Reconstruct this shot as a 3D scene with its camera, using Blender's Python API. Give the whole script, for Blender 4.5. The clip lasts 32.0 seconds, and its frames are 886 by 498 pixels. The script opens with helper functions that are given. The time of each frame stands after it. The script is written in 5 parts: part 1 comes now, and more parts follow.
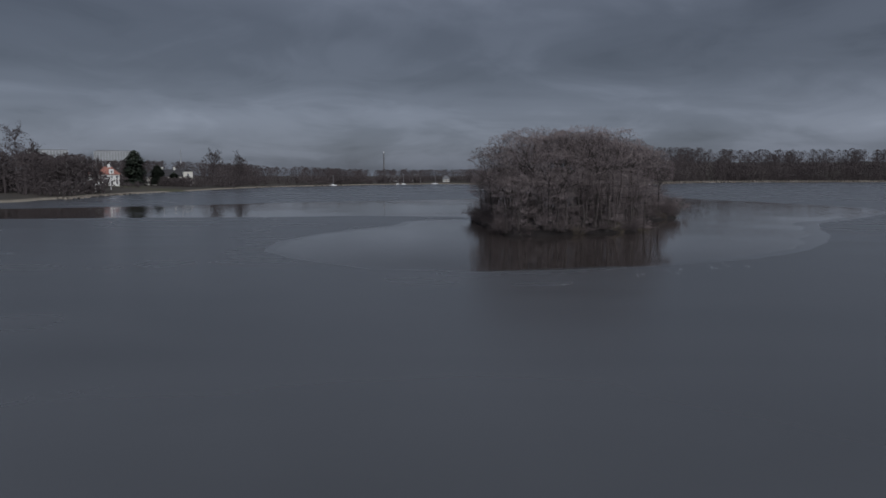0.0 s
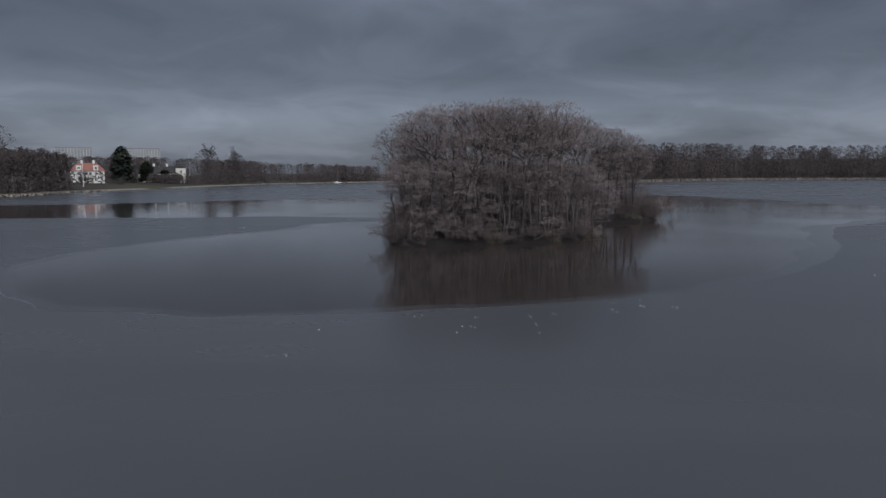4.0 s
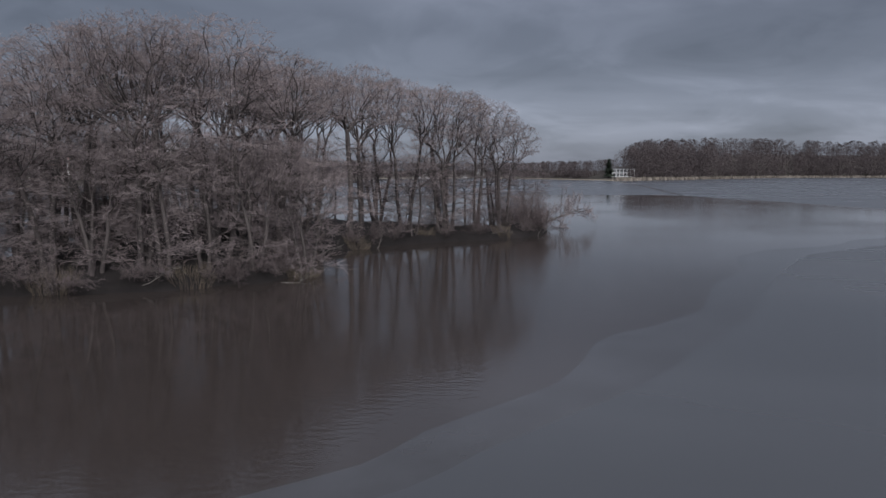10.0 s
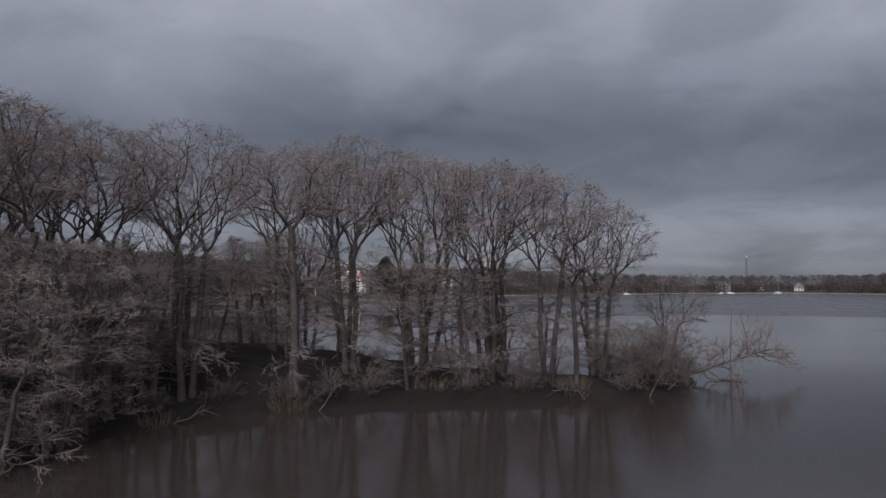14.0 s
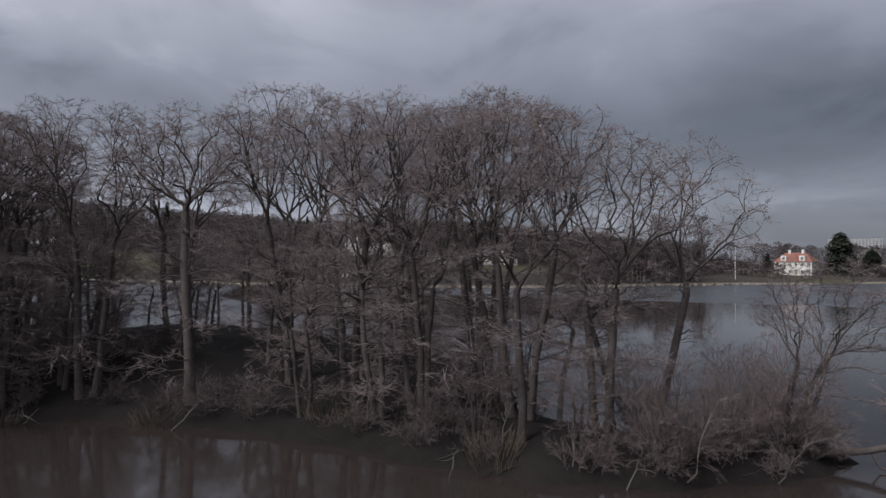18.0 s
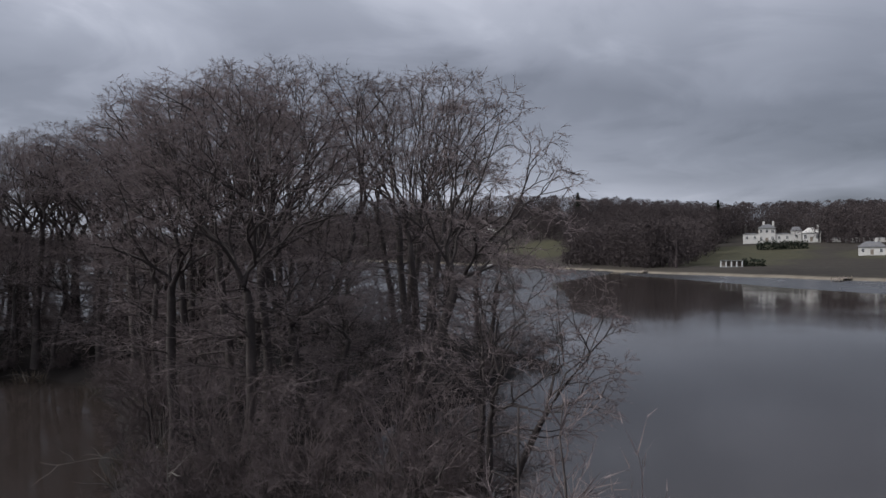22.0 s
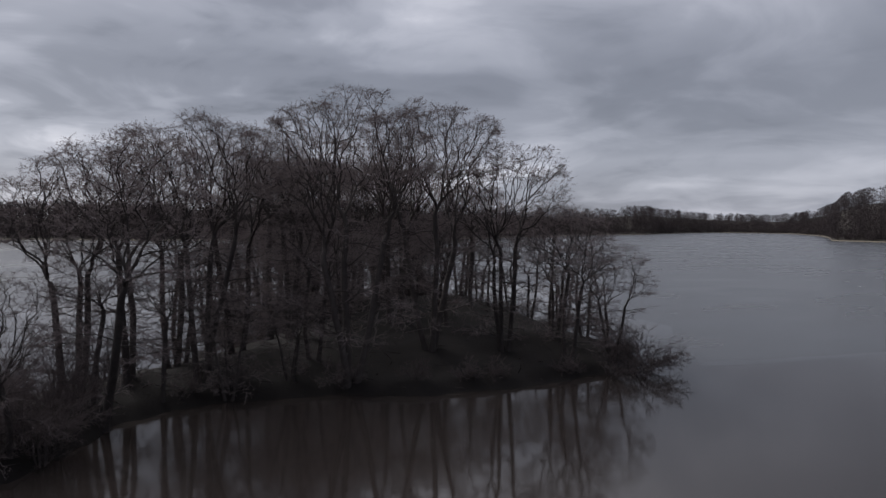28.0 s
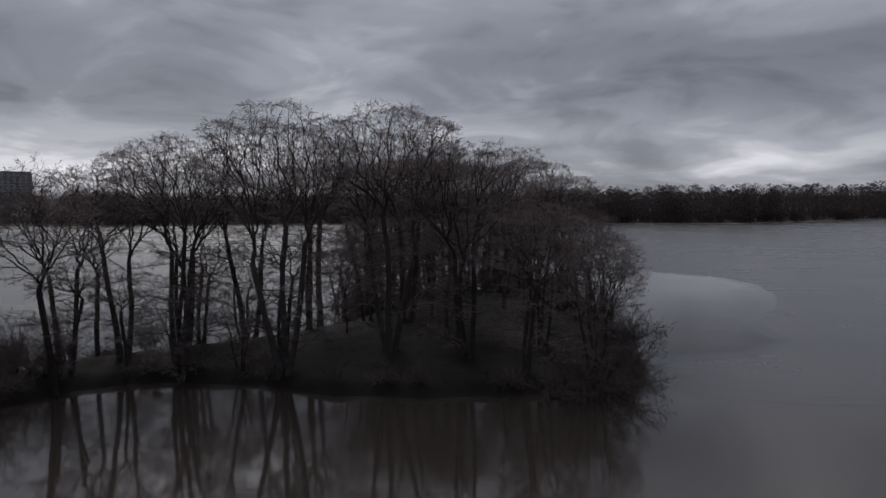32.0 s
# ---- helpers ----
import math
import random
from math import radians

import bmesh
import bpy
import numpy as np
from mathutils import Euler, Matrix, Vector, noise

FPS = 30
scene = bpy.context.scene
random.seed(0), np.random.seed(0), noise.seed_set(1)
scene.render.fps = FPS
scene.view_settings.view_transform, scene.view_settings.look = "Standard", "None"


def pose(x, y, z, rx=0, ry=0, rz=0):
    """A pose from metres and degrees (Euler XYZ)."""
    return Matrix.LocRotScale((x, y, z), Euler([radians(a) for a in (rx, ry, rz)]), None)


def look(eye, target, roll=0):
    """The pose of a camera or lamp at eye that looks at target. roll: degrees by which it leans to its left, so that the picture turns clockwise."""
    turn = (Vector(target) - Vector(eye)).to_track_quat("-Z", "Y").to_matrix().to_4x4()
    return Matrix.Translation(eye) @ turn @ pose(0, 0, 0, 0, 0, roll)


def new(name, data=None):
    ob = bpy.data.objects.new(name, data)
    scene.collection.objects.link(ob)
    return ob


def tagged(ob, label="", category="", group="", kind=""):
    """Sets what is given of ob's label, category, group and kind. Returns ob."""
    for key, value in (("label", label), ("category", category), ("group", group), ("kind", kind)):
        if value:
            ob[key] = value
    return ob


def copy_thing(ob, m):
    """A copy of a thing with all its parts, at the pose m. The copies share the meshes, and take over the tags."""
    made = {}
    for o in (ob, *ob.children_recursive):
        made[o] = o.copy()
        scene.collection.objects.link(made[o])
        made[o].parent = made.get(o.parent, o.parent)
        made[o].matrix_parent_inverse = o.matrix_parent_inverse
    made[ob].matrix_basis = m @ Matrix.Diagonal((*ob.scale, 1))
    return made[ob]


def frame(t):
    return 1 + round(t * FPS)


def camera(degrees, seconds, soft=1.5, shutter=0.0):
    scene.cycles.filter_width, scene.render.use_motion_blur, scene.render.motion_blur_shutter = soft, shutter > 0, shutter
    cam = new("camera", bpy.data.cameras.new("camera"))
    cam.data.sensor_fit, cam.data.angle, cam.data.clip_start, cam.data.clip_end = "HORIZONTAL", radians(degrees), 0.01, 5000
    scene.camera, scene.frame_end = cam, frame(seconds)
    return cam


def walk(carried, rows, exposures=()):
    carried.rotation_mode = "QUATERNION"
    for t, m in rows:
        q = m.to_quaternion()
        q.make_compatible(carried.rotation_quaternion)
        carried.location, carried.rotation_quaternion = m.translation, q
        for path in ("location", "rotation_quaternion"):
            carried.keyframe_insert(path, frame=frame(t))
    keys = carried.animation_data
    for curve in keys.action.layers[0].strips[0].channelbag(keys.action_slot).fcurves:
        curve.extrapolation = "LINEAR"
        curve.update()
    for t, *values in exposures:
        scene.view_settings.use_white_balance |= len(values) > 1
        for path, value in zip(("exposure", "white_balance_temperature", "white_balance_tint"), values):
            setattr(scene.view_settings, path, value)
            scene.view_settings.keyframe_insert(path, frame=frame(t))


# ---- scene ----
from mathutils import geometry

# The camera: a drone that flies towards the island, then round its eastern side.
cam = camera(64.5, 32.0, soft=1.5)
PATH = [
    (0, (-0.00, -0.00, 7.29), (-0.023, 19.892, 5.208), 0.01),
    (0.5, (1.82, 2.78, 7.16), (1.680, 22.673, 5.085), 0.03),
    (1, (3.62, 5.57, 7.04), (3.373, 25.463, 4.958), 0.01),
    (1.5, (5.43, 8.37, 6.92), (5.068, 28.256, 4.833), -0.02),
    (2, (7.26, 11.16, 6.82), (6.801, 31.043, 4.723), -0.06),
    (2.5, (9.13, 13.94, 6.72), (8.548, 33.822, 4.628), -0.07),
    (3, (11.01, 16.72, 6.62), (10.324, 36.600, 4.526), -0.06),
    (3.5, (12.89, 19.52, 6.53), (12.110, 39.393, 4.432), -0.06),
    (4, (14.77, 22.33, 6.44), (13.891, 42.200, 4.304), -0.03),
    (4.5, (16.66, 25.16, 6.35), (15.676, 45.024, 4.194), -0.02),
    (5, (18.57, 28.01, 6.27), (17.474, 47.861, 4.118), -0.05),
    (5.5, (20.52, 30.86, 6.19), (19.292, 50.707, 4.070), -0.11),
    (6, (22.52, 33.71, 6.12), (21.139, 53.554, 4.009), -0.11),
    (6.5, (24.57, 36.58, 6.06), (23.057, 56.408, 3.943), -0.11),
    (7, (26.62, 39.46, 6.00), (24.988, 59.277, 3.887), -0.05),
    (7.5, (28.65, 42.35, 5.95), (26.886, 62.161, 3.827), 0.02),
    (8, (30.67, 45.25, 5.89), (28.774, 65.042, 3.763), 0.06),
    (8.5, (32.66, 48.15, 5.84), (30.676, 67.931, 3.686), 0.10),
    (9, (34.63, 51.07, 5.80), (32.496, 70.837, 3.617), 0.12),
    (9.5, (36.54, 54.03, 5.77), (34.302, 73.784, 3.556), 0.13),
    (10, (38.36, 57.07, 5.74), (36.084, 76.815, 3.525), 0.12),
    (10.5, (40.06, 60.18, 5.72), (37.776, 79.926, 3.461), -0.01),
    (11, (41.66, 63.36, 5.69), (39.291, 83.121, 3.717), -0.21),
    (11.5, (43.17, 66.58, 5.67), (40.131, 86.350, 5.373), -0.11),
    (12, (44.60, 69.84, 5.66), (40.268, 89.342, 6.551), -0.06),
    (12.5, (45.97, 73.12, 5.68), (40.125, 92.219, 6.622), -0.18),
    (13, (47.30, 76.40, 5.71), (39.855, 94.938, 6.712), -0.16),
    (13.5, (48.60, 79.68, 5.76), (39.522, 97.472, 6.789), -0.11),
    (14, (49.88, 82.94, 5.82), (39.363, 99.921, 6.851), -0.08),
    (14.5, (51.11, 86.18, 5.88), (39.313, 102.296, 6.885), -0.10),
    (15, (52.24, 89.39, 5.94), (39.245, 104.569, 6.876), -0.05),
    (15.5, (53.25, 92.58, 6.00), (39.134, 106.722, 6.843), 0.01),
    (16, (54.15, 95.74, 6.06), (38.962, 108.733, 6.801), 0.07),
    (16.5, (54.93, 98.88, 6.12), (38.716, 110.572, 6.763), 0.13),
    (17, (55.57, 101.98, 6.19), (38.394, 112.205, 6.742), 0.07),
    (17.5, (56.03, 105.06, 6.25), (37.998, 113.696, 6.749), 0.02),
    (18, (56.31, 108.11, 6.30), (37.602, 115.166, 6.753), 0.07),
    (18.5, (56.39, 111.11, 6.33), (37.156, 116.586, 6.726), 0.03),
    (19, (56.27, 114.06, 6.36), (36.665, 117.987, 6.780), -0.19),
    (19.5, (55.99, 116.97, 6.38), (36.135, 119.311, 6.823), -0.26),
    (20, (55.61, 119.82, 6.40), (35.624, 120.569, 6.766), -0.11),
    (20.5, (55.13, 122.62, 6.43), (35.142, 121.925, 6.769), -0.03),
    (21, (54.59, 125.36, 6.47), (34.699, 123.315, 6.734), -0.04),
    (21.5, (54.02, 128.07, 6.52), (34.331, 124.565, 6.707), -0.03),
    (22, (53.35, 130.72, 6.58), (34.006, 125.636, 6.646), 0.02),
    (22.5, (52.58, 133.31, 6.67), (33.644, 126.881, 6.687), -0.03),
    (23, (51.73, 135.82, 6.78), (33.231, 128.223, 6.778), -0.03),
    (23.5, (50.77, 138.25, 6.89), (32.810, 129.437, 6.866), -0.03),
    (24, (49.68, 140.58, 7.01), (32.369, 130.557, 6.993), -0.01),
    (24.5, (48.47, 142.82, 7.12), (31.933, 131.577, 7.084), -0.00),
    (25, (47.14, 144.96, 7.23), (31.520, 132.472, 7.181), 0.02),
    (25.5, (45.68, 146.96, 7.34), (31.028, 133.339, 7.268), 0.05),
    (26, (44.04, 148.78, 7.46), (30.450, 134.104, 7.310), 0.03),
    (26.5, (42.22, 150.41, 7.58), (29.758, 134.762, 7.328), 0.04),
    (27, (40.22, 151.80, 7.70), (28.925, 135.301, 7.338), 0.14),
    (27.5, (38.07, 152.94, 7.82), (27.930, 135.703, 7.334), 0.31),
    (28, (35.77, 153.79, 7.92), (26.757, 135.948, 7.287), 0.36),
    (28.5, (33.36, 154.45, 8.04), (25.471, 136.088, 7.237), 0.27),
    (29, (30.88, 154.99, 8.15), (24.079, 136.201, 7.356), 0.15),
    (29.5, (28.36, 155.48, 8.28), (22.640, 136.331, 7.449), 0.03),
    (30, (25.80, 155.93, 8.40), (21.290, 136.467, 7.544), -0.12),
    (30.5, (23.23, 156.37, 8.53), (19.949, 136.666, 7.588), -0.17),
    (31, (20.65, 156.79, 8.65), (18.601, 136.921, 7.660), -0.18),
    (31.5, (18.05, 157.20, 8.78), (17.298, 137.239, 7.729), -0.33),
    (32, (15.44, 157.58, 8.90), (15.941, 137.618, 7.779), -0.50),
]
EXPOSURES = [(0.0, 0.03, 6200, 9), (6.0, 0.38, 6220, 8), (10.0, 0.67, 6350, 11), (14.0, 0.40, 6600, 11), (19.0, 0.56, 6600, 11), (24.0, 0.52, 6500, 10), (28.0, 0.33, 6650, 11), (30.0, 0.12, 6720, 11), (32.0, -0.06, 6700, 10)]
walk(cam, [(t, look(eye, target, roll)) for t, eye, target, roll in PATH], EXPOSURES)

# ---- overcast winter light ----
SUN_AZ, SUN_EL = radians(160), radians(40)     # clockwise from +y
SUN_WAY = Vector((math.sin(SUN_AZ) * math.cos(SUN_EL), math.cos(SUN_AZ) * math.cos(SUN_EL), math.sin(SUN_EL)))


class Nodes:
    """Short hand for a node tree."""

    def __init__(self, tree):
        self.tree = tree
        tree.nodes.clear()

    def add(self, kind, inputs=None, **settings):
        node = self.tree.nodes.new(kind)
        for key, value in settings.items():
            if key == "operation":
                node.operation = value
            elif key == "use_clamp":
                node.use_clamp = value
            elif key == "data_type":
                node.data_type = value
            elif key == "blend_type":
                node.blend_type = value
            elif key == "sky_type":
                node.sky_type = value
            elif key == "sun_disc":
                node.sun_disc = value
            elif key == "sun_elevation":
                node.sun_elevation = value
            elif key == "sun_rotation":
                node.sun_rotation = value
        for key, value in (inputs or {}).items():
            if isinstance(value, bpy.types.NodeSocket):
                self.tree.links.new(value, node.inputs[key])
            else:
                node.inputs[key].default_value = value
        return node

    def math(self, op, a, b=0.0, c=0.0, clamp=False):
        return self.add("ShaderNodeMath", {0: a, 1: b, 2: c}, operation=op, use_clamp=clamp).outputs[0]

    def vec(self, op, a, b=(0, 0, 0)):
        return self.add("ShaderNodeVectorMath", {0: a, 1: b}, operation=op).outputs

    def mix(self, fac, a, b, blend="MIX"):
        return self.add("ShaderNodeMix", {0: fac, 6: a, 7: b}, data_type="RGBA", blend_type=blend).outputs[2]

    def ramp(self, fac, stops, smooth=False):
        node = self.add("ShaderNodeValToRGB", {0: fac})
        ramp = node.color_ramp
        ramp.interpolation = "EASE" if smooth else "LINEAR"
        while len(ramp.elements) < len(stops):
            ramp.elements.new(0.5)
        for el, (pos, col) in zip(ramp.elements, stops):
            el.position = pos
            el.color = (*col, 1) if isinstance(col, tuple) else (col, col, col, 1)
        return node.outputs[0]

    def noise(self, vector, scale, detail=4.0, rough=0.5, distort=0.0):
        return self.add("ShaderNodeTexNoise", {"Vector": vector, "Scale": scale, "Detail": detail, "Roughness": rough, "Distortion": distort}).outputs[0]


world = bpy.data.worlds.new("overcast_sky")
scene.world = world
world.use_nodes = True
n = Nodes(world.node_tree)
way = n.add("ShaderNodeTexCoord").outputs["Generated"]
sep = n.add("ShaderNodeSeparateXYZ", {0: way}).outputs
up = n.math("MAXIMUM", sep[2], 0.0)
flat = n.math("DIVIDE", 1.0, n.math("ADD", up, 0.21))
cloud_at = n.vec("MULTIPLY", way, n.add("ShaderNodeCombineXYZ", {0: flat, 1: flat, 2: 0.0}).outputs[0])[0]
big = n.noise(cloud_at, 0.75, 4.0, 0.5, 0.4)
mid = n.noise(n.vec("ADD", cloud_at, (7.3, 2.1, 0))[0], 1.9, 6.0, 0.52, 0.6)
to_sun = n.math("MULTIPLY_ADD", n.vec("DOT_PRODUCT", way, (math.sin(SUN_AZ), math.cos(SUN_AZ), 0.0))[1], 0.5, 0.5)
cover = n.math("ADD", n.math("MULTIPLY", big, 0.6), n.math("MULTIPLY", mid, 0.4))
dull = n.ramp(cover, [(0.34, 0.62), (0.46, 0.86), (0.56, 1.08), (0.68, 1.35)], smooth=True)
vivid = n.ramp(cover, [(0.38, 0.52), (0.46, 0.76), (0.53, 1.05), (0.59, 1.5), (0.66, 1.95)], smooth=True)
light = n.mix(n.ramp(to_sun, [(0.6, 0.0), (0.95, 1.0)]), dull, vivid)
glow = n.ramp(to_sun, [(0.0, 0.155), (0.12, 0.15), (0.22, 0.172), (0.34, 0.25), (0.5, 0.318), (0.75, 0.30), (0.9, 0.36), (1.0, 0.40)])
shifted = n.math("ADD", up, n.math("MULTIPLY", n.math("SUBTRACT", big, 0.5), 0.16))
band = n.ramp(shifted, [(0.0, 0.80), (0.04, 1.05), (0.085, 1.24), (0.13, 0.80), (0.2, 0.76), (0.29, 1.3), (0.40, 1.85), (0.6, 1.95), (1.0, 1.95)])
value = n.math("MULTIPLY", n.math("MULTIPLY", light, glow), band)
tint = n.mix(n.math("MULTIPLY", value, 1.7, clamp=True), (0.86, 0.965, 1.24, 1), (0.96, 0.985, 1.10, 1))
clouds = n.vec("MULTIPLY", tint, n.add("ShaderNodeCombineXYZ", {0: value, 1: value, 2: value}).outputs[0])[0]
above = n.add("ShaderNodeTexSky", sky_type="NISHITA", sun_disc=False, sun_elevation=SUN_EL, sun_rotation=SUN_AZ).outputs[0]
above = n.vec("MULTIPLY", above, (0.08, 0.08, 0.08))[0]
sky = n.mix(0.94, above, clouds)
back = n.add("ShaderNodeBackground", {"Color": sky, "Strength": 1.0})
n.add("ShaderNodeOutputWorld", {"Surface": back.outputs[0]})

sun = new("sun", bpy.data.lights.new("sun", "SUN"))
sun.data.energy, sun.data.angle, sun.data.color = 2.3, radians(24), (1.0, 0.98, 0.96)
sun.matrix_world = look(tuple(SUN_WAY * 50), (0, 0, 0))


# ---- materials ----
def material(name, build):
    mat = bpy.data.materials.new(name)
    mat.use_nodes = True
    nodes = Nodes(mat.node_tree)
    inputs = build(nodes, nodes.add("ShaderNodeTexCoord").outputs["Object"])
    shader = nodes.add("ShaderNodeBsdfPrincipled", inputs)
    nodes.add("ShaderNodeOutputMaterial", {"Surface": shader.outputs[0]})
    return mat


def varied(name, dark, bright, scale, rough=0.9, bump=0.3, fine=6.0, metal=0.0, each=0.0):
    """A surface with blotches, grain and a bump; each: how far one object differs from the next."""
    def build(n, at):
        blotch = n.noise(at, scale, 5.0, 0.6)
        grain = n.noise(at, scale * fine, 4.0, 0.6)
        fac = n.math("MULTIPLY_ADD", grain, 0.45, n.math("MULTIPLY", blotch, 0.6))
        if each:
            own = n.add("ShaderNodeObjectInfo").outputs["Random"]
            fac = n.math("ADD", fac, n.math("MULTIPLY", n.math("SUBTRACT", own, 0.5), each))
        col = n.ramp(fac, [(0.28, dark), (0.75, bright)])
        out = {"Base Color": col, "Roughness": rough, "Metallic": metal, "Specular IOR Level": 0.12 if rough > 0.84 else 0.5}
        if bump:
            out["Normal"] = n.add("ShaderNodeBump", {"Height": grain, "Strength": bump, "Distance": 0.03}).outputs[0]
        return out
    return material(name, build)


def twiggy(name, dark, bright, scale, each=0.0):
    """Fine twigs: light wraps round them and filters between them."""
    mat = bpy.data.materials.new(name)
    mat.use_nodes = True
    n = Nodes(mat.node_tree)
    at = n.add("ShaderNodeNewGeometry").outputs["Position"]
    fac = n.math("MULTIPLY_ADD", n.noise(at, scale * 8, 3.0, 0.6), 0.45, n.math("MULTIPLY", n.noise(at, scale, 4.0, 0.6), 0.6))
    if each:
        own = n.add("ShaderNodeObjectInfo").outputs["Random"]
        fac = n.math("ADD", fac, n.math("MULTIPLY", n.math("SUBTRACT", own, 0.5), each))
    col = n.ramp(fac, [(0.28, dark), (0.75, bright)])
    front = n.add("ShaderNodeBsdfDiffuse", {"Color": col, "Roughness": 0.6}).outputs[0]
    through_it = n.add("ShaderNodeBsdfTranslucent", {"Color": col}).outputs[0]
    both = n.add("ShaderNodeMixShader", {0: 0.14, 1: front, 2: through_it}).outputs[0]
    n.add("ShaderNodeOutputMaterial", {"Surface": both})
    return mat


BARK = varied("alder_bark", (0.028, 0.024, 0.024), (0.08, 0.069, 0.066), 2.2, 0.9, 0.6, each=0.25)
TWIG = twiggy("twigs", (0.132, 0.110, 0.110), (0.26, 0.219, 0.218), 0.9, 0.3)
SHRUB = twiggy("shrub_twigs", (0.078, 0.064, 0.064), (0.152, 0.126, 0.125), 0.8, 0.3)
DEADWOOD = varied("bleached_dead_wood", (0.07, 0.063, 0.058), (0.17, 0.157, 0.144), 3.0, 0.85, 0.3)
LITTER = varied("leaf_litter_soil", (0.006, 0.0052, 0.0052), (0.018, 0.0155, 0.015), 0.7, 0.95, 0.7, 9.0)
TUFT = varied("withered_grass", (0.06, 0.049, 0.038), (0.12, 0.098, 0.076), 1.3, 0.9, 0.0)
REED = varied("winter_reed", (0.14, 0.122, 0.102), (0.22, 0.194, 0.165), 0.05, 0.9, 0.0, 12.0)
WOODS = twiggy("far_woods", (0.052, 0.045, 0.046), (0.098, 0.082, 0.082), 0.02)
BIRCH = varied("birch_bark", (0.10, 0.097, 0.09), (0.36, 0.35, 0.33), 0.9, 0.8, 0.0)
CONIFER = varied("conifer_needles", (0.012, 0.016, 0.013), (0.036, 0.044, 0.031), 0.5, 0.9, 0.0)
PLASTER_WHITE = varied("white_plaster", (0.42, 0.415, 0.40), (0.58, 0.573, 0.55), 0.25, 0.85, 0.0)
TILE_RED = varied("red_roof_tiles", (0.15, 0.068, 0.054), (0.25, 0.12, 0.095), 0.5, 0.85, 0.3)
PLASTER_CREAM = varied("cream_plaster", (0.40, 0.385, 0.34), (0.56, 0.54, 0.49), 0.25, 0.85, 0.0)
ROOF_DARK = varied("dark_roof_tiles", (0.022, 0.021, 0.023), (0.05, 0.048, 0.05), 0.6, 0.85, 0.3)
SLATE = varied("dark_roof_slate", (0.06, 0.062, 0.068), (0.15, 0.15, 0.155), 0.5, 0.7, 0.3)
CONCRETE = varied("concrete_facade", (0.26, 0.27, 0.28), (0.42, 0.43, 0.44), 0.1, 0.9, 0.0)
PAINT_WHITE = varied("white_paint", (0.55, 0.55, 0.55), (0.7, 0.7, 0.69), 2.0, 0.5, 0.0)
TIMBER = varied("weathered_timber", (0.12, 0.1, 0.085), (0.3, 0.26, 0.22), 1.2, 0.85, 0.3)
STEEL = varied("grey_steel", (0.25, 0.26, 0.27), (0.45, 0.46, 0.47), 1.0, 0.45, 0.0, metal=0.6)
FACADE_GLASS = varied("dull_facade_glass", (0.11, 0.115, 0.12), (0.2, 0.205, 0.21), 0.2, 0.4, 0.0)
GLASS = material("window_glass", lambda n, at: {"Base Color": (0.03, 0.035, 0.04, 1), "Roughness": 0.08})
RIME = varied("rime", (0.06, 0.064, 0.07), (0.12, 0.126, 0.135), 0.9, 0.45, 0.0)
FLECK = varied("ice_crumbs", (0.22, 0.235, 0.25), (0.42, 0.435, 0.45), 3.0, 0.6, 0.0)


def water_build(n, at):
    wave = n.add("ShaderNodeTexNoise", {"Vector": n.vec("MULTIPLY", at, (1.0, 1.6, 1.0))[0], "Scale": 3.2, "Detail": 3.0, "Roughness": 0.5, "Distortion": 0.4}).outputs[0]
    calm = n.ramp(n.noise(at, 0.035, 3.0, 0.5), [(0.44, 0.02), (0.62, 0.17)])
    bump = n.add("ShaderNodeBump", {"Height": wave, "Strength": calm, "Distance": 0.05}).outputs[0]
    return {"Base Color": (0.027, 0.022, 0.020, 1), "Roughness": 0.06, "IOR": 1.33, "Normal": bump}


def ice_build(n, at):
    sheet = n.noise(at, 0.022, 3.0, 0.5, 0.8)
    cloudy = n.noise(n.vec("MULTIPLY", at, (0.35, 1.0, 1.0))[0], 0.09, 2.0, 0.5, 1.0)
    fine = n.noise(at, 0.9, 6.0, 0.68, 0.3)
    fac = n.math("ADD", n.math("MULTIPLY", fine, 0.03), n.math("MULTIPLY_ADD", cloudy, 0.42, n.math("MULTIPLY", sheet, 0.5)))
    col = n.ramp(fac, [(0.36, (0.041, 0.043, 0.047)), (0.64, (0.057, 0.06, 0.066))])
    rough = n.ramp(fac, [(0.35, 0.22), (0.65, 0.31)])
    return {"Base Color": col, "Roughness": rough, "IOR": 1.31, "Specular IOR Level": 0.32}


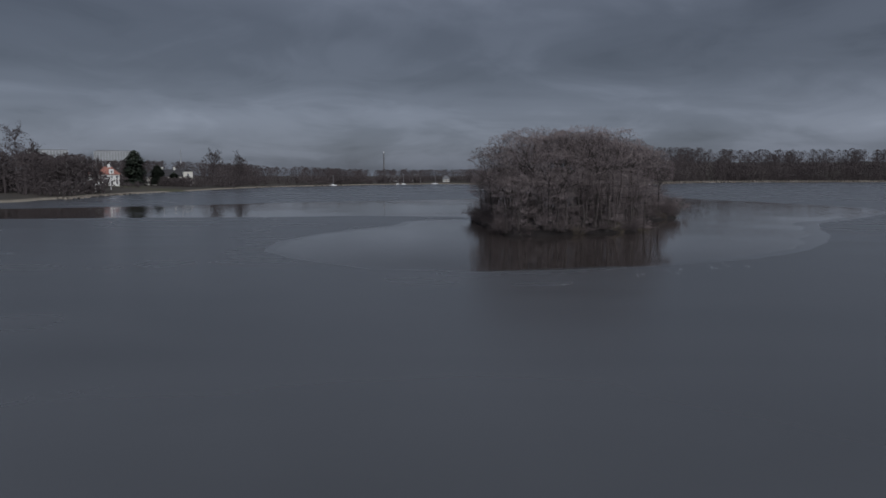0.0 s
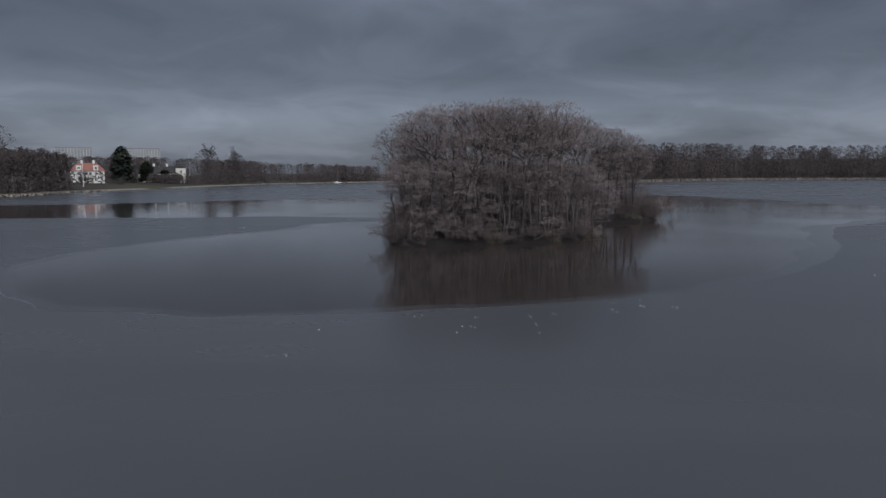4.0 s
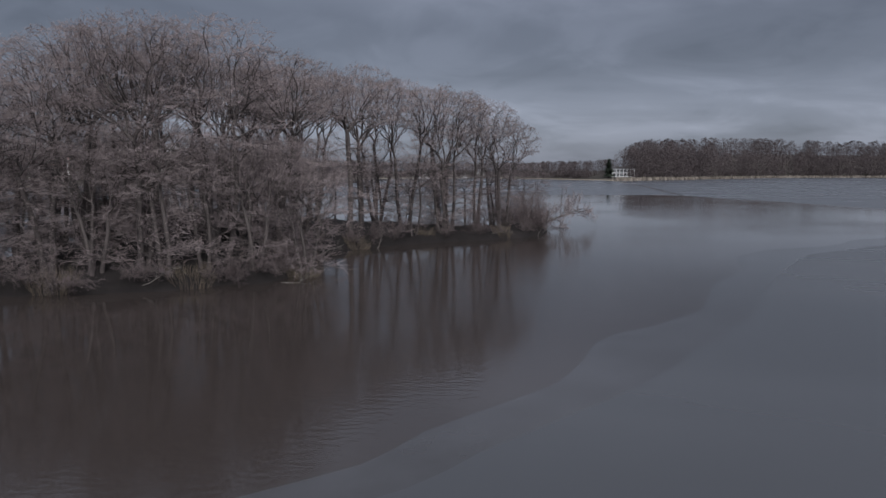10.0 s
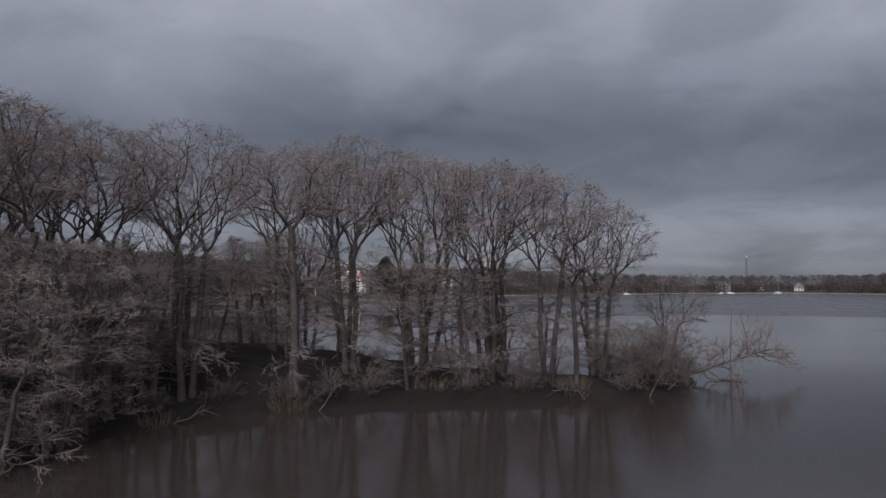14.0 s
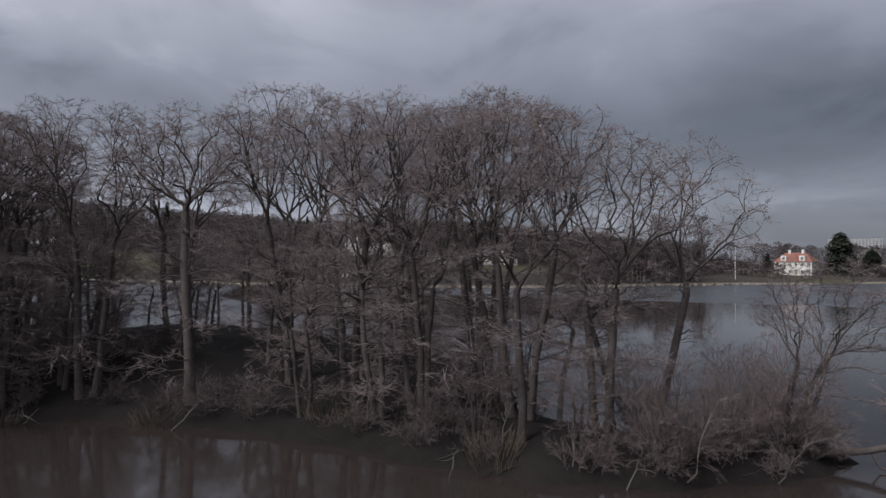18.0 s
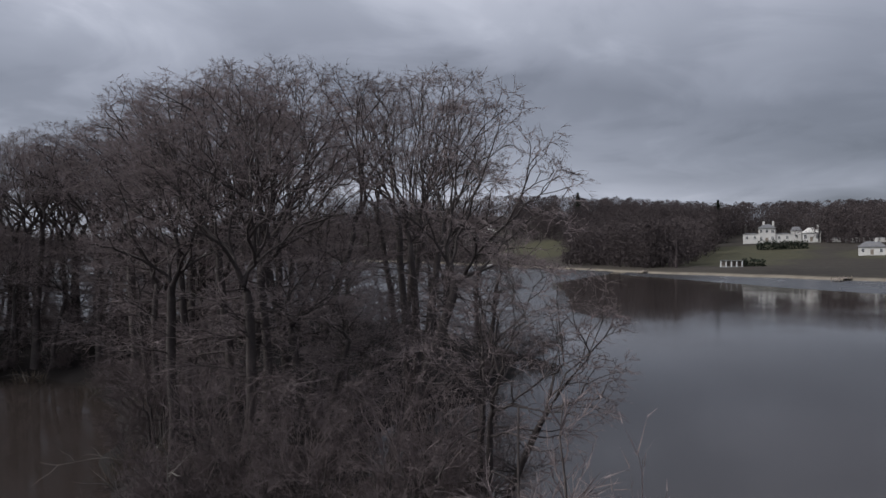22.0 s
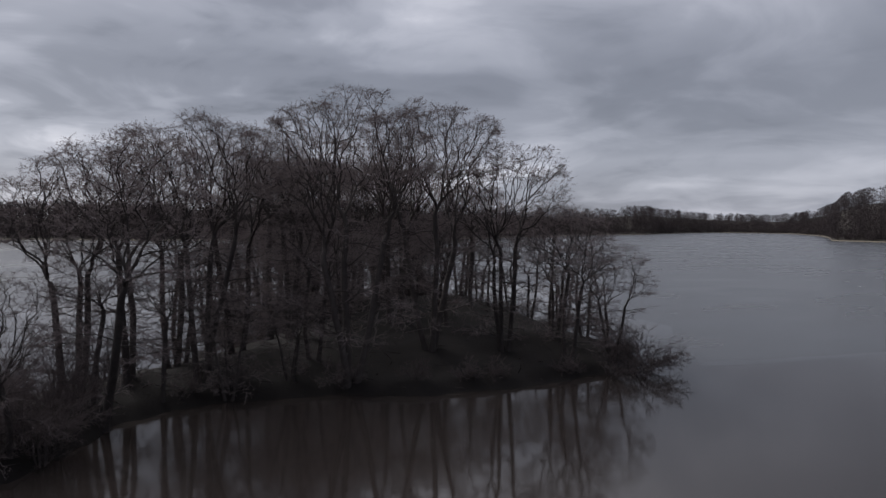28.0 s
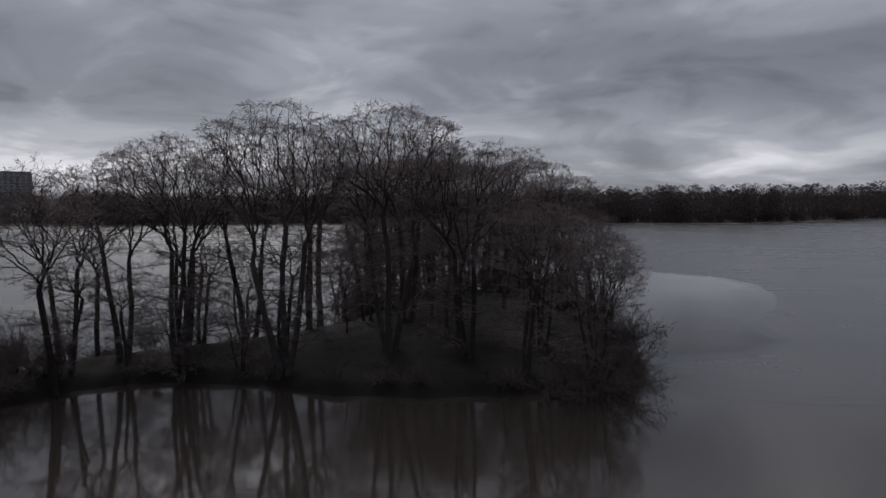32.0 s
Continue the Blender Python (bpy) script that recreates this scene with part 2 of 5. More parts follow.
def ground_build(n, at):
    broad = n.noise(at, 0.012, 5.0, 0.6)
    fine = n.noise(at, 0.4, 5.0, 0.6)
    col = n.ramp(n.math("MULTIPLY_ADD", fine, 0.4, n.math("MULTIPLY", broad, 0.6)), [(0.35, (0.022, 0.020, 0.018)), (0.65, (0.05, 0.044, 0.037))])
    # a narrow beach of pale sand and dry reed stubble
    height = n.math("ADD", n.add("ShaderNodeSeparateXYZ", {0: at}).outputs[2], n.math("MULTIPLY", broad, 0.3))
    col = n.mix(n.ramp(height, [(0.55, 1.0), (0.85, 0.0)]), col, n.ramp(fine, [(0.3, (0.12, 0.105, 0.083)), (0.7, (0.19, 0.168, 0.136))]))
    # lawns in front of the villas
    for x, y, r in LAWNS:
        off = n.vec("MULTIPLY", n.vec("SUBTRACT", at, (x, y, 0))[0], (1, 1, 0))[0]
        near = n.math("ADD", n.vec("LENGTH", off)[1], n.math("MULTIPLY", broad, r * 0.8))
        fac = n.math("SUBTRACT", 1.0, n.math("SMOOTH_MIN", n.math("MAXIMUM", n.math("DIVIDE", n.math("SUBTRACT", near, r), r * 0.3), 0.0), 1.0, 0.1), clamp=True)
        green = n.ramp(fine, [(0.3, (0.036, 0.036, 0.022)), (0.7, (0.062, 0.059, 0.037))])
        col = n.mix(fac, col, green)
    return {"Base Color": col, "Roughness": 0.95, "Specular IOR Level": 0.1}


LAWNS = [(-165, 345, 26), (-205, 160, 32), (-245, 172, 38), (-282, 187, 32), (-288, 82, 34), (-318, 76, 26), (-235, 238, 40), (-128, 318, 16)]
WATER = material("open_water", water_build)
ICE = material("thin_ice", ice_build)
WET_ICE = material("wet_ice", lambda n, at: {"Base Color": n.ramp(n.noise(at, 0.5, 4.0, 0.6), [(0.3, (0.032, 0.031, 0.032)), (0.7, (0.044, 0.044, 0.047))]), "Roughness": 0.14, "IOR": 1.32, "Specular IOR Level": 0.42})
GROUND = material("winter_ground", ground_build)


# ---- mesh helpers ----
def mesh(name, verts, faces, mat, smooth=False):
    me = bpy.data.meshes.new(name)
    me.from_pydata(verts, [], faces)
    me.materials.append(mat)
    if smooth:
        me.polygons.foreach_set("use_smooth", [True] * len(me.polygons))
    me.update()
    return me


def part(name, bm, mat, parent, label=""):
    """Links a bmesh, or a mesh that is ready, as one mesh object under a thing."""
    if isinstance(bm, bmesh.types.BMesh):
        me = bpy.data.meshes.new(name)
        bm.to_mesh(me)
        bm.free()
        me.materials.append(mat)
    else:
        me = bm
    ob = new(name, me)
    ob.parent = parent
    if label:
        ob["label"] = label
    return ob


def bm_box(bm, x0, y0, z0, x1, y1, z1):
    vs = [bm.verts.new(c) for c in ((x0, y0, z0), (x1, y0, z0), (x1, y1, z0), (x0, y1, z0), (x0, y0, z1), (x1, y0, z1), (x1, y1, z1), (x0, y1, z1))]
    for f in ((3, 2, 1, 0), (4, 5, 6, 7), (0, 1, 5, 4), (1, 2, 6, 5), (2, 3, 7, 6), (3, 0, 4, 7)):
        bm.faces.new([vs[i] for i in f])
    return bm


def box(x0, y0, z0, x1, y1, z1, bevel=0.0):
    bm = bm_box(bmesh.new(), x0, y0, z0, x1, y1, z1)
    if bevel:
        bmesh.ops.bevel(bm, geom=bm.edges[:], offset=bevel, segments=1, affect="EDGES")
    return bm


def bm_tube(bm, points, radii, sides=8):
    rings = []
    for i, p in enumerate(points):
        d = (Vector(points[min(i + 1, len(points) - 1)]) - Vector(points[max(i - 1, 0)])).normalized()
        a = d.orthogonal().normalized()
        b = d.cross(a)
        rings.append([bm.verts.new(Vector(p) + radii[i] * (math.cos(k * math.tau / sides) * a + math.sin(k * math.tau / sides) * b)) for k in range(sides)])
    for lo, hi in zip(rings, rings[1:]):
        for k in range(sides):
            bm.faces.new((lo[k], lo[(k + 1) % sides], hi[(k + 1) % sides], hi[k]))
    bm.faces.new(rings[0][::-1])
    bm.faces.new(rings[-1])
    return bm


class Sticks:
    """Collects many tapered tubes into one vertex and face list."""

    def __init__(self):
        self.v, self.f = [], []

    def tube(self, pts, radii, sides):
        v, f = self.v, self.f
        last = len(pts) - 1
        prev = None
        for i, p in enumerate(pts):
            if i == last and radii[i] < 0.006:
                at = len(v)
                v.append(tuple(p))
                for k in range(sides):
                    f.append((prev + k, prev + (k + 1) % sides, at))
                return
            q = pts[i + 1] if i < last else p
            o = pts[i - 1] if i > 0 else p
            dx, dy, dz = q[0] - o[0], q[1] - o[1], q[2] - o[2]
            l = math.sqrt(dx * dx + dy * dy + dz * dz) or 1.0
            dx, dy, dz = dx / l, dy / l, dz / l
            if abs(dz) < 0.9:
                ax, ay, az = dy, -dx, 0.0
            else:
                ax, ay, az = 0.0, dz, -dy
            l = math.sqrt(ax * ax + ay * ay + az * az) or 1.0
            ax, ay, az = ax / l, ay / l, az / l
            bx, by, bz = dy * az - dz * ay, dz * ax - dx * az, dx * ay - dy * ax
            at, r = len(v), radii[i]
            for k in range(sides):
                c, s = math.cos(k * math.tau / sides) * r, math.sin(k * math.tau / sides) * r
                v.append((p[0] + c * ax + s * bx, p[1] + c * ay + s * by, p[2] + c * az + s * bz))
            if prev is not None:
                for k in range(sides):
                    f.append((prev + k, prev + (k + 1) % sides, at + (k + 1) % sides, at + k))
            prev = at


def grow(rng, p, d, length, steps, wobble, rise):
    """A crooked line of points from p in the way d."""
    pts, p, d = [Vector(p)], Vector(p), Vector(d).normalized()
    for _ in range(steps):
        d = (d + Vector((rng.gauss(0, wobble), rng.gauss(0, wobble), rng.gauss(0, wobble) + rise))).normalized()
        p = p + d * (length / steps)
        pts.append(p.copy())
    return pts


def along(pts, s):
    x = min(max(s, 0.0), 0.9999) * (len(pts) - 1)
    i = int(x)
    return pts[i].lerp(pts[i + 1], x - i), (pts[i + 1] - pts[i]).normalized()


def turned(rng, d, angle, az=None):
    """A way at that angle from d."""
    a = d.orthogonal().normalized()
    b = d.cross(a)
    az = rng.uniform(0, math.tau) if az is None else az
    return (math.cos(angle) * d + math.sin(angle) * (math.cos(az) * a + math.sin(az) * b)).normalized()


def twigs(rng, st, pts, count, length, r, kids, start=0.15, rise=0.10, flat=1.0):
    """Twigs with fine twiglets along a branch."""
    v, f = st.v, st.f

    def spike(b, w, l, half):
        side = turned(rng, w, 1.57) * half
        at = len(v)
        v.extend((tuple(b - side), tuple(b + side), tuple(b + w * l)))
        f.append((at, at + 1, at + 2))

    for _ in range(count):
        p, d = along(pts, rng.uniform(start, 1.0))
        l = length * rng.uniform(0.5, 1.2)
        e = turned(rng, d, rng.uniform(0.2, 0.75))
        e.z = e.z * flat + rise
        spike(p, e, l, r)
        q = p + e * l
        for _ in range(kids):
            spike(p.lerp(q, rng.uniform(0.1, 0.95)), turned(rng, e, rng.uniform(0.3, 0.75)), l * rng.uniform(0.3, 0.6), r * 0.8)


def sinuous(rng, line, amount):
    """Bends a line of points into soft, uneven curves; its ends stay."""
    n = len(line) - 1
    if n < 2:
        return line
    d = (line[-1] - line[0]).normalized()
    a = d.orthogonal().normalized()
    b = d.cross(a)
    turn, phase = rng.uniform(0, math.tau), rng.uniform(0, math.tau)
    waves = max(1.0, (line[-1] - line[0]).length / rng.uniform(1.1, 1.9))
    out = []
    for i, p in enumerate(line):
        t = i / n
        k = math.sin(math.pi * t) ** 0.6 * amount if 0 < i < n else 0.0
        s1, s2 = math.sin(t * waves * math.tau + phase), math.sin(t * waves * 4.1 + phase * 2)
        out.append(p + (a * math.cos(turn) + b * math.sin(turn)) * (s1 * k) + (b * math.cos(turn) - a * math.sin(turn)) * (s2 * k * 0.7))
    return out


def spray(rng, wood, fine, p, way, length, r, droop, slim):
    """A side branch that reaches out nearly level, with flat fans of twigs."""
    side = sinuous(rng, grow(rng, p, way, length, max(3, int(length / 0.35)), 0.13, droop), 0.07)
    n = len(side) - 1
    (wood if r * slim > 0.008 else fine).tube(side, [r * (1 - 0.8 * i / n) for i in range(n + 1)], 4 if r > 0.018 else 3)
    for _ in range(int(3 + length * 3.2)):
        q, e = along(side, rng.uniform(0.25, 1.0))
        e = turned(rng, e, rng.uniform(0.5, 1.1))
        e.z *= 0.45
        sub = grow(rng, q, e, length * rng.uniform(0.18, 0.42), 2, 0.2, 0.02)
        fine.tube(sub, (r * 0.36, r * 0.28, 0.003), 3)
        twigs(rng, fine, sub, 4, 0.40, 0.0082 * slim, 3, 0.15, 0.0)


def alder_meshes(seed, height, spread, stems, fork, tips, base, gaps, sprays, slim=1.0):
    """Trunk with limbs, and crown, of a bare alder: each stem fans out at the fork into crooked limbs that end in a domed, clumped crown; level sprays of thin branches hang on the stems below."""
    rng = random.Random(seed)
    trunk, crown = Sticks(), Sticks()
    bare = 0.0115 if slim == 1.0 else 0.03
    z0 = height * base
    chosen = []
    shift = Vector((seed * 1.7, seed * 0.6, 0))
    while len(chosen) < tips:
        az, c = rng.uniform(0, math.tau), rng.uniform(-0.55, 1.0)
        sn = max(0.0, 1 - c * c) ** 0.5
        d = Vector((math.cos(az) * sn, math.sin(az) * sn, c))
        lump = noise.noise(d * 2.1 + shift)
        if lump < -0.42 + gaps and rng.random() < 0.88:
            continue
        shell = rng.uniform(0.9, 1.0) if rng.random() < 0.72 else rng.uniform(0.5, 0.9)
        shell *= 0.92 + 0.24 * min(lump, 0.4)
        up = abs(c) ** 0.75 * (1 if c > 0 else -1)
        chosen.append((d.x * spread * shell, d.y * spread * shell, min(z0 + up * shell * (height - z0 if c > 0 else (z0 - fork * height) * 0.8), height)))
    chosen = np.array(chosen)
    # the twigs lie in uneven tiers
    chosen[:, 2] += 0.22 * np.sin(chosen[:, 2] * 4.6 + 1.3 * np.sin(chosen[:, 0] * 1.1 + seed) + 1.3 * np.sin(chosen[:, 1] * 1.2))
    chosen[:, 2] = z0 + (chosen[:, 2] - z0) * (height - 0.15 - z0) / (np.quantile(chosen[:, 2], 0.985) - z0)

    def thick(count):
        return max(0.0052, 0.0054 * count ** 0.5)

    def limb(p, d, group, whole):
        count = len(group)
        c = Vector(group.mean(0))
        gap = (c - p).length
        if count == 1:
            q = c
        else:
            f = 0.09 if count > whole * 0.2 else 0.25 if count > 60 else 0.36 if count > 10 else 0.5
            q = p + (c - p) * f + d * (gap * f * 0.2) + Vector((rng.gauss(0, 1), rng.gauss(0, 1), rng.gauss(0, 0.6))) * 0.22 * f * gap
            q.z = min(q.z, height * 0.98)
        run = (q - p).length
        bend = p + d * run * 0.5
        steps = 1 if count == 1 else max(2, min(8, int(run / 0.4)))
        line = []
        for i in range(steps + 1):
            t = i / steps
            line.append(p * (1 - t) ** 2 + bend * 2 * t * (1 - t) + q * t * t)
        line = sinuous(rng, line, (0.024 if count > whole * 0.2 else 0.058) * min(run, 1.6))
        r0, r1 = thick(count), thick(count) * 0.9 if count > 1 else 0.003
        rad = [r0 + (r1 - r0) * i / steps for i in range(steps + 1)]
        (trunk if r0 > bare else crown).tube(line, rad, 7 if r0 > 0.09 else 5 if r0 > 0.034 else 3)
        way = (q - bend).normalized()
        if count <= 3:
            twigs(rng, crown, line, 3 if count == 1 else 1, 0.36, 0.0086 * slim, 3 if count == 1 else 2, 0.1, 0.02, 0.6)
        if count == 1:
            return
        if count == 2:
            halves = [group[:1], group[1:]]
        else:
            a = group[rng.randrange(count)]
            a = group[np.linalg.norm(group - a, axis=1).argmax()]
            b = group[np.linalg.norm(group - a, axis=1).argmax()]
            for _ in range(4):
                mine = np.linalg.norm(group - a, axis=1) < np.linalg.norm(group - b, axis=1)
                if mine.all() or not mine.any():
                    break
                a, b = group[mine].mean(0), group[~mine].mean(0)
            halves = [h for h in (group[mine], group[~mine]) if len(h)]
            if len(halves) == 1:
                halves = [group[::2], group[1::2]]
        for h in halves:
            aim = (Vector(h.mean(0)) - q).normalized()
            limb(q, (way * 0.32 + aim * 0.9).normalized(), h, whole)

    offset = rng.uniform(0, math.tau)
    spin = (np.arctan2(chosen[:, 1], chosen[:, 0]) - offset) % math.tau
    for k in range(stems):
        group = chosen[(spin >= math.tau * k / stems) & (spin < math.tau * (k + 1) / stems)]
        az = offset + math.tau * (k + 0.5) / stems
        foot = Vector((math.cos(az), math.sin(az), 0)) * (0.0 if stems == 1 else 0.26)
        lean = rng.uniform(0.0, 0.05) if stems == 1 else rng.uniform(0.08, 0.2)
        stem = grow(rng, foot + Vector((0, 0, -0.3)), (math.cos(az) * lean, math.sin(az) * lean, 1), height * fork * rng.uniform(0.85, 1.12), 9, 0.035, 0.03)
        stem = sinuous(rng, stem, 0.02)
        r = thick(len(group))
        trunk.tube(stem, [r * 1.9, r * 1.4] + [r * (1.3 - 0.036 * i) for i in range(8)], 8)
        limb(stem[-1], (stem[-1] - stem[-2]).normalized(), group, len(group))
        for _ in range(sprays):
            t = rng.uniform(0.2, 1.0)
            p, d = along(stem, t)
            a = rng.uniform(0, math.tau)
            far = spread * rng.uniform(0.25, 0.8)
            spray(rng, trunk, crown, p, (math.cos(a), math.sin(a), rng.uniform(-0.05, 0.55)), far, (0.014 + 0.009 * far) * slim, rng.uniform(-0.05, 0.03), slim)
    return trunk, crown


def shrub_meshes(seed, height, reach, stems, lean):
    """Stems that arch towards +x by lean, and their twigs."""
    rng = random.Random(seed)
    wood, fine = Sticks(), Sticks()
    for k in range(stems):
        az = rng.uniform(0, math.tau)
        out = rng.uniform(0.2, 0.85)
        way = Vector((math.cos(az) * out + lean, math.sin(az) * out, 1.0 - 0.25 * lean))
        l = height * rng.uniform(0.55, 1.0)
        stem = grow(rng, (rng.gauss(0, 0.3), rng.gauss(0, 0.3), -0.15), way, l, 5, 0.15, -0.02 - 0.10 * lean)
        wood.tube(stem, (0.026, 0.022, 0.018, 0.014, 0.010, 0.006), 4)
        for _ in range(9):
            q, e = along(stem, rng.uniform(0.12, 1.0))
            sub = grow(rng, q, turned(rng, e, rng.uniform(0.4, 1.1)), reach * rng.uniform(0.25, 0.6), 2, 0.2, 0.02)
            fine.tube(sub, (0.011, 0.009, 0.004), 3)
            twigs(rng, fine, sub, 8, 0.34, 0.0068, 5, rise=0.02)
    return wood, fine


# ---- the lake: water, ice, shores ----
CENTRE = (15.0, 105.0)
SHORE = [(-180, 340), (-165, 346), (-155, 352), (-148, 450), (-142, 640), (-136, 830), (-131, 1350), (-126, 1250), (-123, 840), (-121, 500), (-118, 470), (-112, 432),
         (-105, 372), (-99, 290), (-92, 236), (-87, 212), (-81, 186), (-75, 172), (-66, 160), (-57, 156), (-48, 180), (-36, 230), (-29, 272), (-21, 352),
         (-14, 405), (-8, 462), (-2, 505), (4, 462), (9.5, 402), (12, 392), (16.5, 478), (23, 700), (37, 860), (53, 960), (90, 900), (120, 700), (150, 450), (180, 340)]
HILLS = [(-180, 13), (-150, 17), (-140, 21), (-136, 27), (-131, 25), (-127, 21), (-123, 27), (-118, 33), (-110, 40), (-100, 36), (-90, 30), (-78, 27), (-66, 25), (-55, 10), (-48, 5), (-36, 3), (-20, 3), (0, 3), (8, 4), (12, 14),
         (20, 24), (35, 26), (60, 18), (120, 15), (150, 15), (180, 12)]


RAMPS = [(-180, 260), (-92, 260), (-80, 420), (-60, 420), (-50, 260), (180, 260)]    # metres from the shore to the hilltop


def table(rows, x):
    return float(np.interp(x, [r[0] for r in rows], [r[1] for r in rows]))


def shore_at(b):
    """How far the shore lies from the centre at a bearing in degrees, clockwise from +y."""
    return table(SHORE, b) + 5.0 * noise.noise((math.cos(radians(b)) * 14, math.sin(radians(b)) * 14, 3.1))


def terrain(b, out):
    """The ground's height at that many metres behind the shore."""
    ramp = min(max(out / table(RAMPS, b), 0.0), 1.0)
    z = -1.2 + min(out + 6.0, 16.0) * 0.15 if out > -6 else -1.2
    if out > 0:
        z = 0.25 + min(out, 14) * 0.07 + table(HILLS, b) * (ramp * ramp * (3 - 2 * ramp))
        x, y = math.sin(radians(b)) * (400 + out), math.cos(radians(b)) * (400 + out)
        z += min(out / 60.0, 1.0) * 1.2 * noise.noise((x * 0.012, y * 0.012, 0))
    return z


def spot(b, out):
    """The place at a bearing, that far behind the shore."""
    r = shore_at(b) + out
    return CENTRE[0] + math.sin(radians(b)) * r, CENTRE[1] + math.cos(radians(b)) * r, terrain(b, out)


def ground_at(x, y):
    dx, dy = x - CENTRE[0], y - CENTRE[1]
    b = math.degrees(math.atan2(dx, dy))
    return terrain(b, math.hypot(dx, dy) - shore_at(b))


OUTS = (-400, -60, -6, -1.5, 0, 1.5, 4, 9, 18, 35, 60, 95, 140, 200, 270, 400, 700, 1500, 3300)
verts, faces = [], []
STEPS = 720
for i in range(STEPS):
    b = -180 + 360 * i / STEPS
    for out in OUTS:
        if out < -6:
            r = shore_at(b) * (0.05 if out == -400 else 0.8)
            verts.append((CENTRE[0] + math.sin(radians(b)) * r, CENTRE[1] + math.cos(radians(b)) * r, -1.6))
        else:
            verts.append(spot(b, out))
M = len(OUTS)
for i in range(STEPS):
    j = (i + 1) % STEPS
    for k in range(M - 1):
        faces.append((i * M + k, i * M + k + 1, j * M + k + 1, j * M + k))
faces.append(tuple(i * M for i in range(STEPS)))
ground = new("ground", mesh("ground", verts, faces, GROUND, True))
tagged(ground, "brown winter lakeshore land with fields and low hills", "ground", kind="structure")

lake = new("water", mesh("water", [(-2600, -2600, 0), (2600, -2600, 0), (2600, 2600, 0), (-2600, 2600, 0)], [(0, 1, 2, 3)], WATER))
tagged(lake, "dark calm lake water, partly frozen over", "water", kind="structure")

# The ice sheet's edge: west shore, past the island's north-west point, round the open pool, then north-east.
ICE_EDGE = [(-400, 150), (-150, 124), (-135, 121), (-112, 118.5), (-93, 115.5), (-78, 117), (-63, 119.5), (-50, 121), (-40, 121.9), (-32, 122.3), (-26, 124.2), (-20, 125.8), (-15, 127.2), (-11, 126.4), (-5, 125.6), (3, 123.5), (5, 118), (-2, 116),
            (-6, 112), (-8, 102), (-13, 94), (-16, 87), (-18.5, 77), (-17.6, 68), (-13, 61), (-6, 54.5), (3, 53), (10, 54.3), (18.5, 56.8), (25, 60), (31, 64),
            (37, 70), (43, 78), (48, 87), (52, 97), (58, 108), (67, 116), (80, 129), (90, 142), (96, 160), (93, 182), (85, 204), (76, 228), (78, 256), (84, 330), (90, 470)]
rng = random.Random(5)
edge = []
for (x0, y0), (x1, y1) in zip(ICE_EDGE, ICE_EDGE[1:]):
    steps = max(1, min(14, int(math.hypot(x1 - x0, y1 - y0) / 1.2)))
    for k in range(steps):
        t = k / steps
        x, y = x0 + (x1 - x0) * t, y0 + (y1 - y0) * t
        j = 0.35 if abs(x) < 120 else 2.0
        edge.append((x + j * noise.noise((x * 0.35, y * 0.35, 1)) + 0.25 * j * noise.noise((x * 1.7, y * 1.7, 4)), y + j * noise.noise((x * 0.35, y * 0.35, 9))))
outline = edge + [(90, 470), (90, 2400), (2400, 2400), (2400, -2400), (-2400, -2400), (-2400, 150)]
tris = geometry.tessellate_polygon([[Vector((x, y, 0)) for x, y in outline]])
top = [(x, y, 0.006) for x, y in outline]
low = [(x, y, -0.01) for x, y in edge]
faces = []
for a, b_, c in tris:
    va, vb, vc = (Vector(top[i]) for i in (a, b_, c))
    faces.append((a, b_, c) if (vb - va).cross(vc - va).z > 0 else (a, c, b_))
K = len(outline)
faces += [(i, K + i, K + i + 1, i + 1) for i in range(len(edge) - 1)]
ice = new("ice_sheet", mesh("ice_sheet", top + low, faces, ICE))
tagged(ice, "thin grey ice sheet on the lake with a curved edge", "ice", kind="structure")

# a second sheet lies between the open bay and the far northern shore
NORTH_EDGE = [(-400, 158), (-152, 128), (-136, 136), (-120, 143), (-106, 149), (-95, 154), (-77, 163), (-66, 170), (-55, 178), (-43, 189), (-31, 197), (-16, 207), (0, 215), (14, 223), (30, 228), (52, 231), (73, 231)]
shelf = []
for (x0, y0), (x1, y1) in zip(NORTH_EDGE, NORTH_EDGE[1:]):
    for k in range(8):
        x, y = x0 + (x1 - x0) * k / 8, y0 + (y1 - y0) * k / 8
        shelf.append((x, y + 1.6 * noise.noise((x * 0.06, y * 0.06, 3)) + 0.5 * noise.noise((x * 0.4, y * 0.4, 6))))
shelf += [(75.2, 231), (77.2, 256), (83.2, 330), (89.2, 470), (89.2, 2400), (-2400, 2400), (-2400, 158)]
tris = geometry.tessellate_polygon([[Vector((x, y, 0)) for x, y in shelf]])
tops = [(x, y, 0.006) for x, y in shelf]
faces = []
for a, b_, c in tris:
    va, vb, vc = (Vector(tops[i]) for i in (a, b_, c))
    faces.append((a, b_, c) if (vb - va).cross(vc - va).z > 0 else (a, c, b_))
tagged(new("ice_shelf", mesh("ice_shelf", tops, faces, ICE)), "thin grey ice reaching to the far northern shore", "ice", kind="structure")

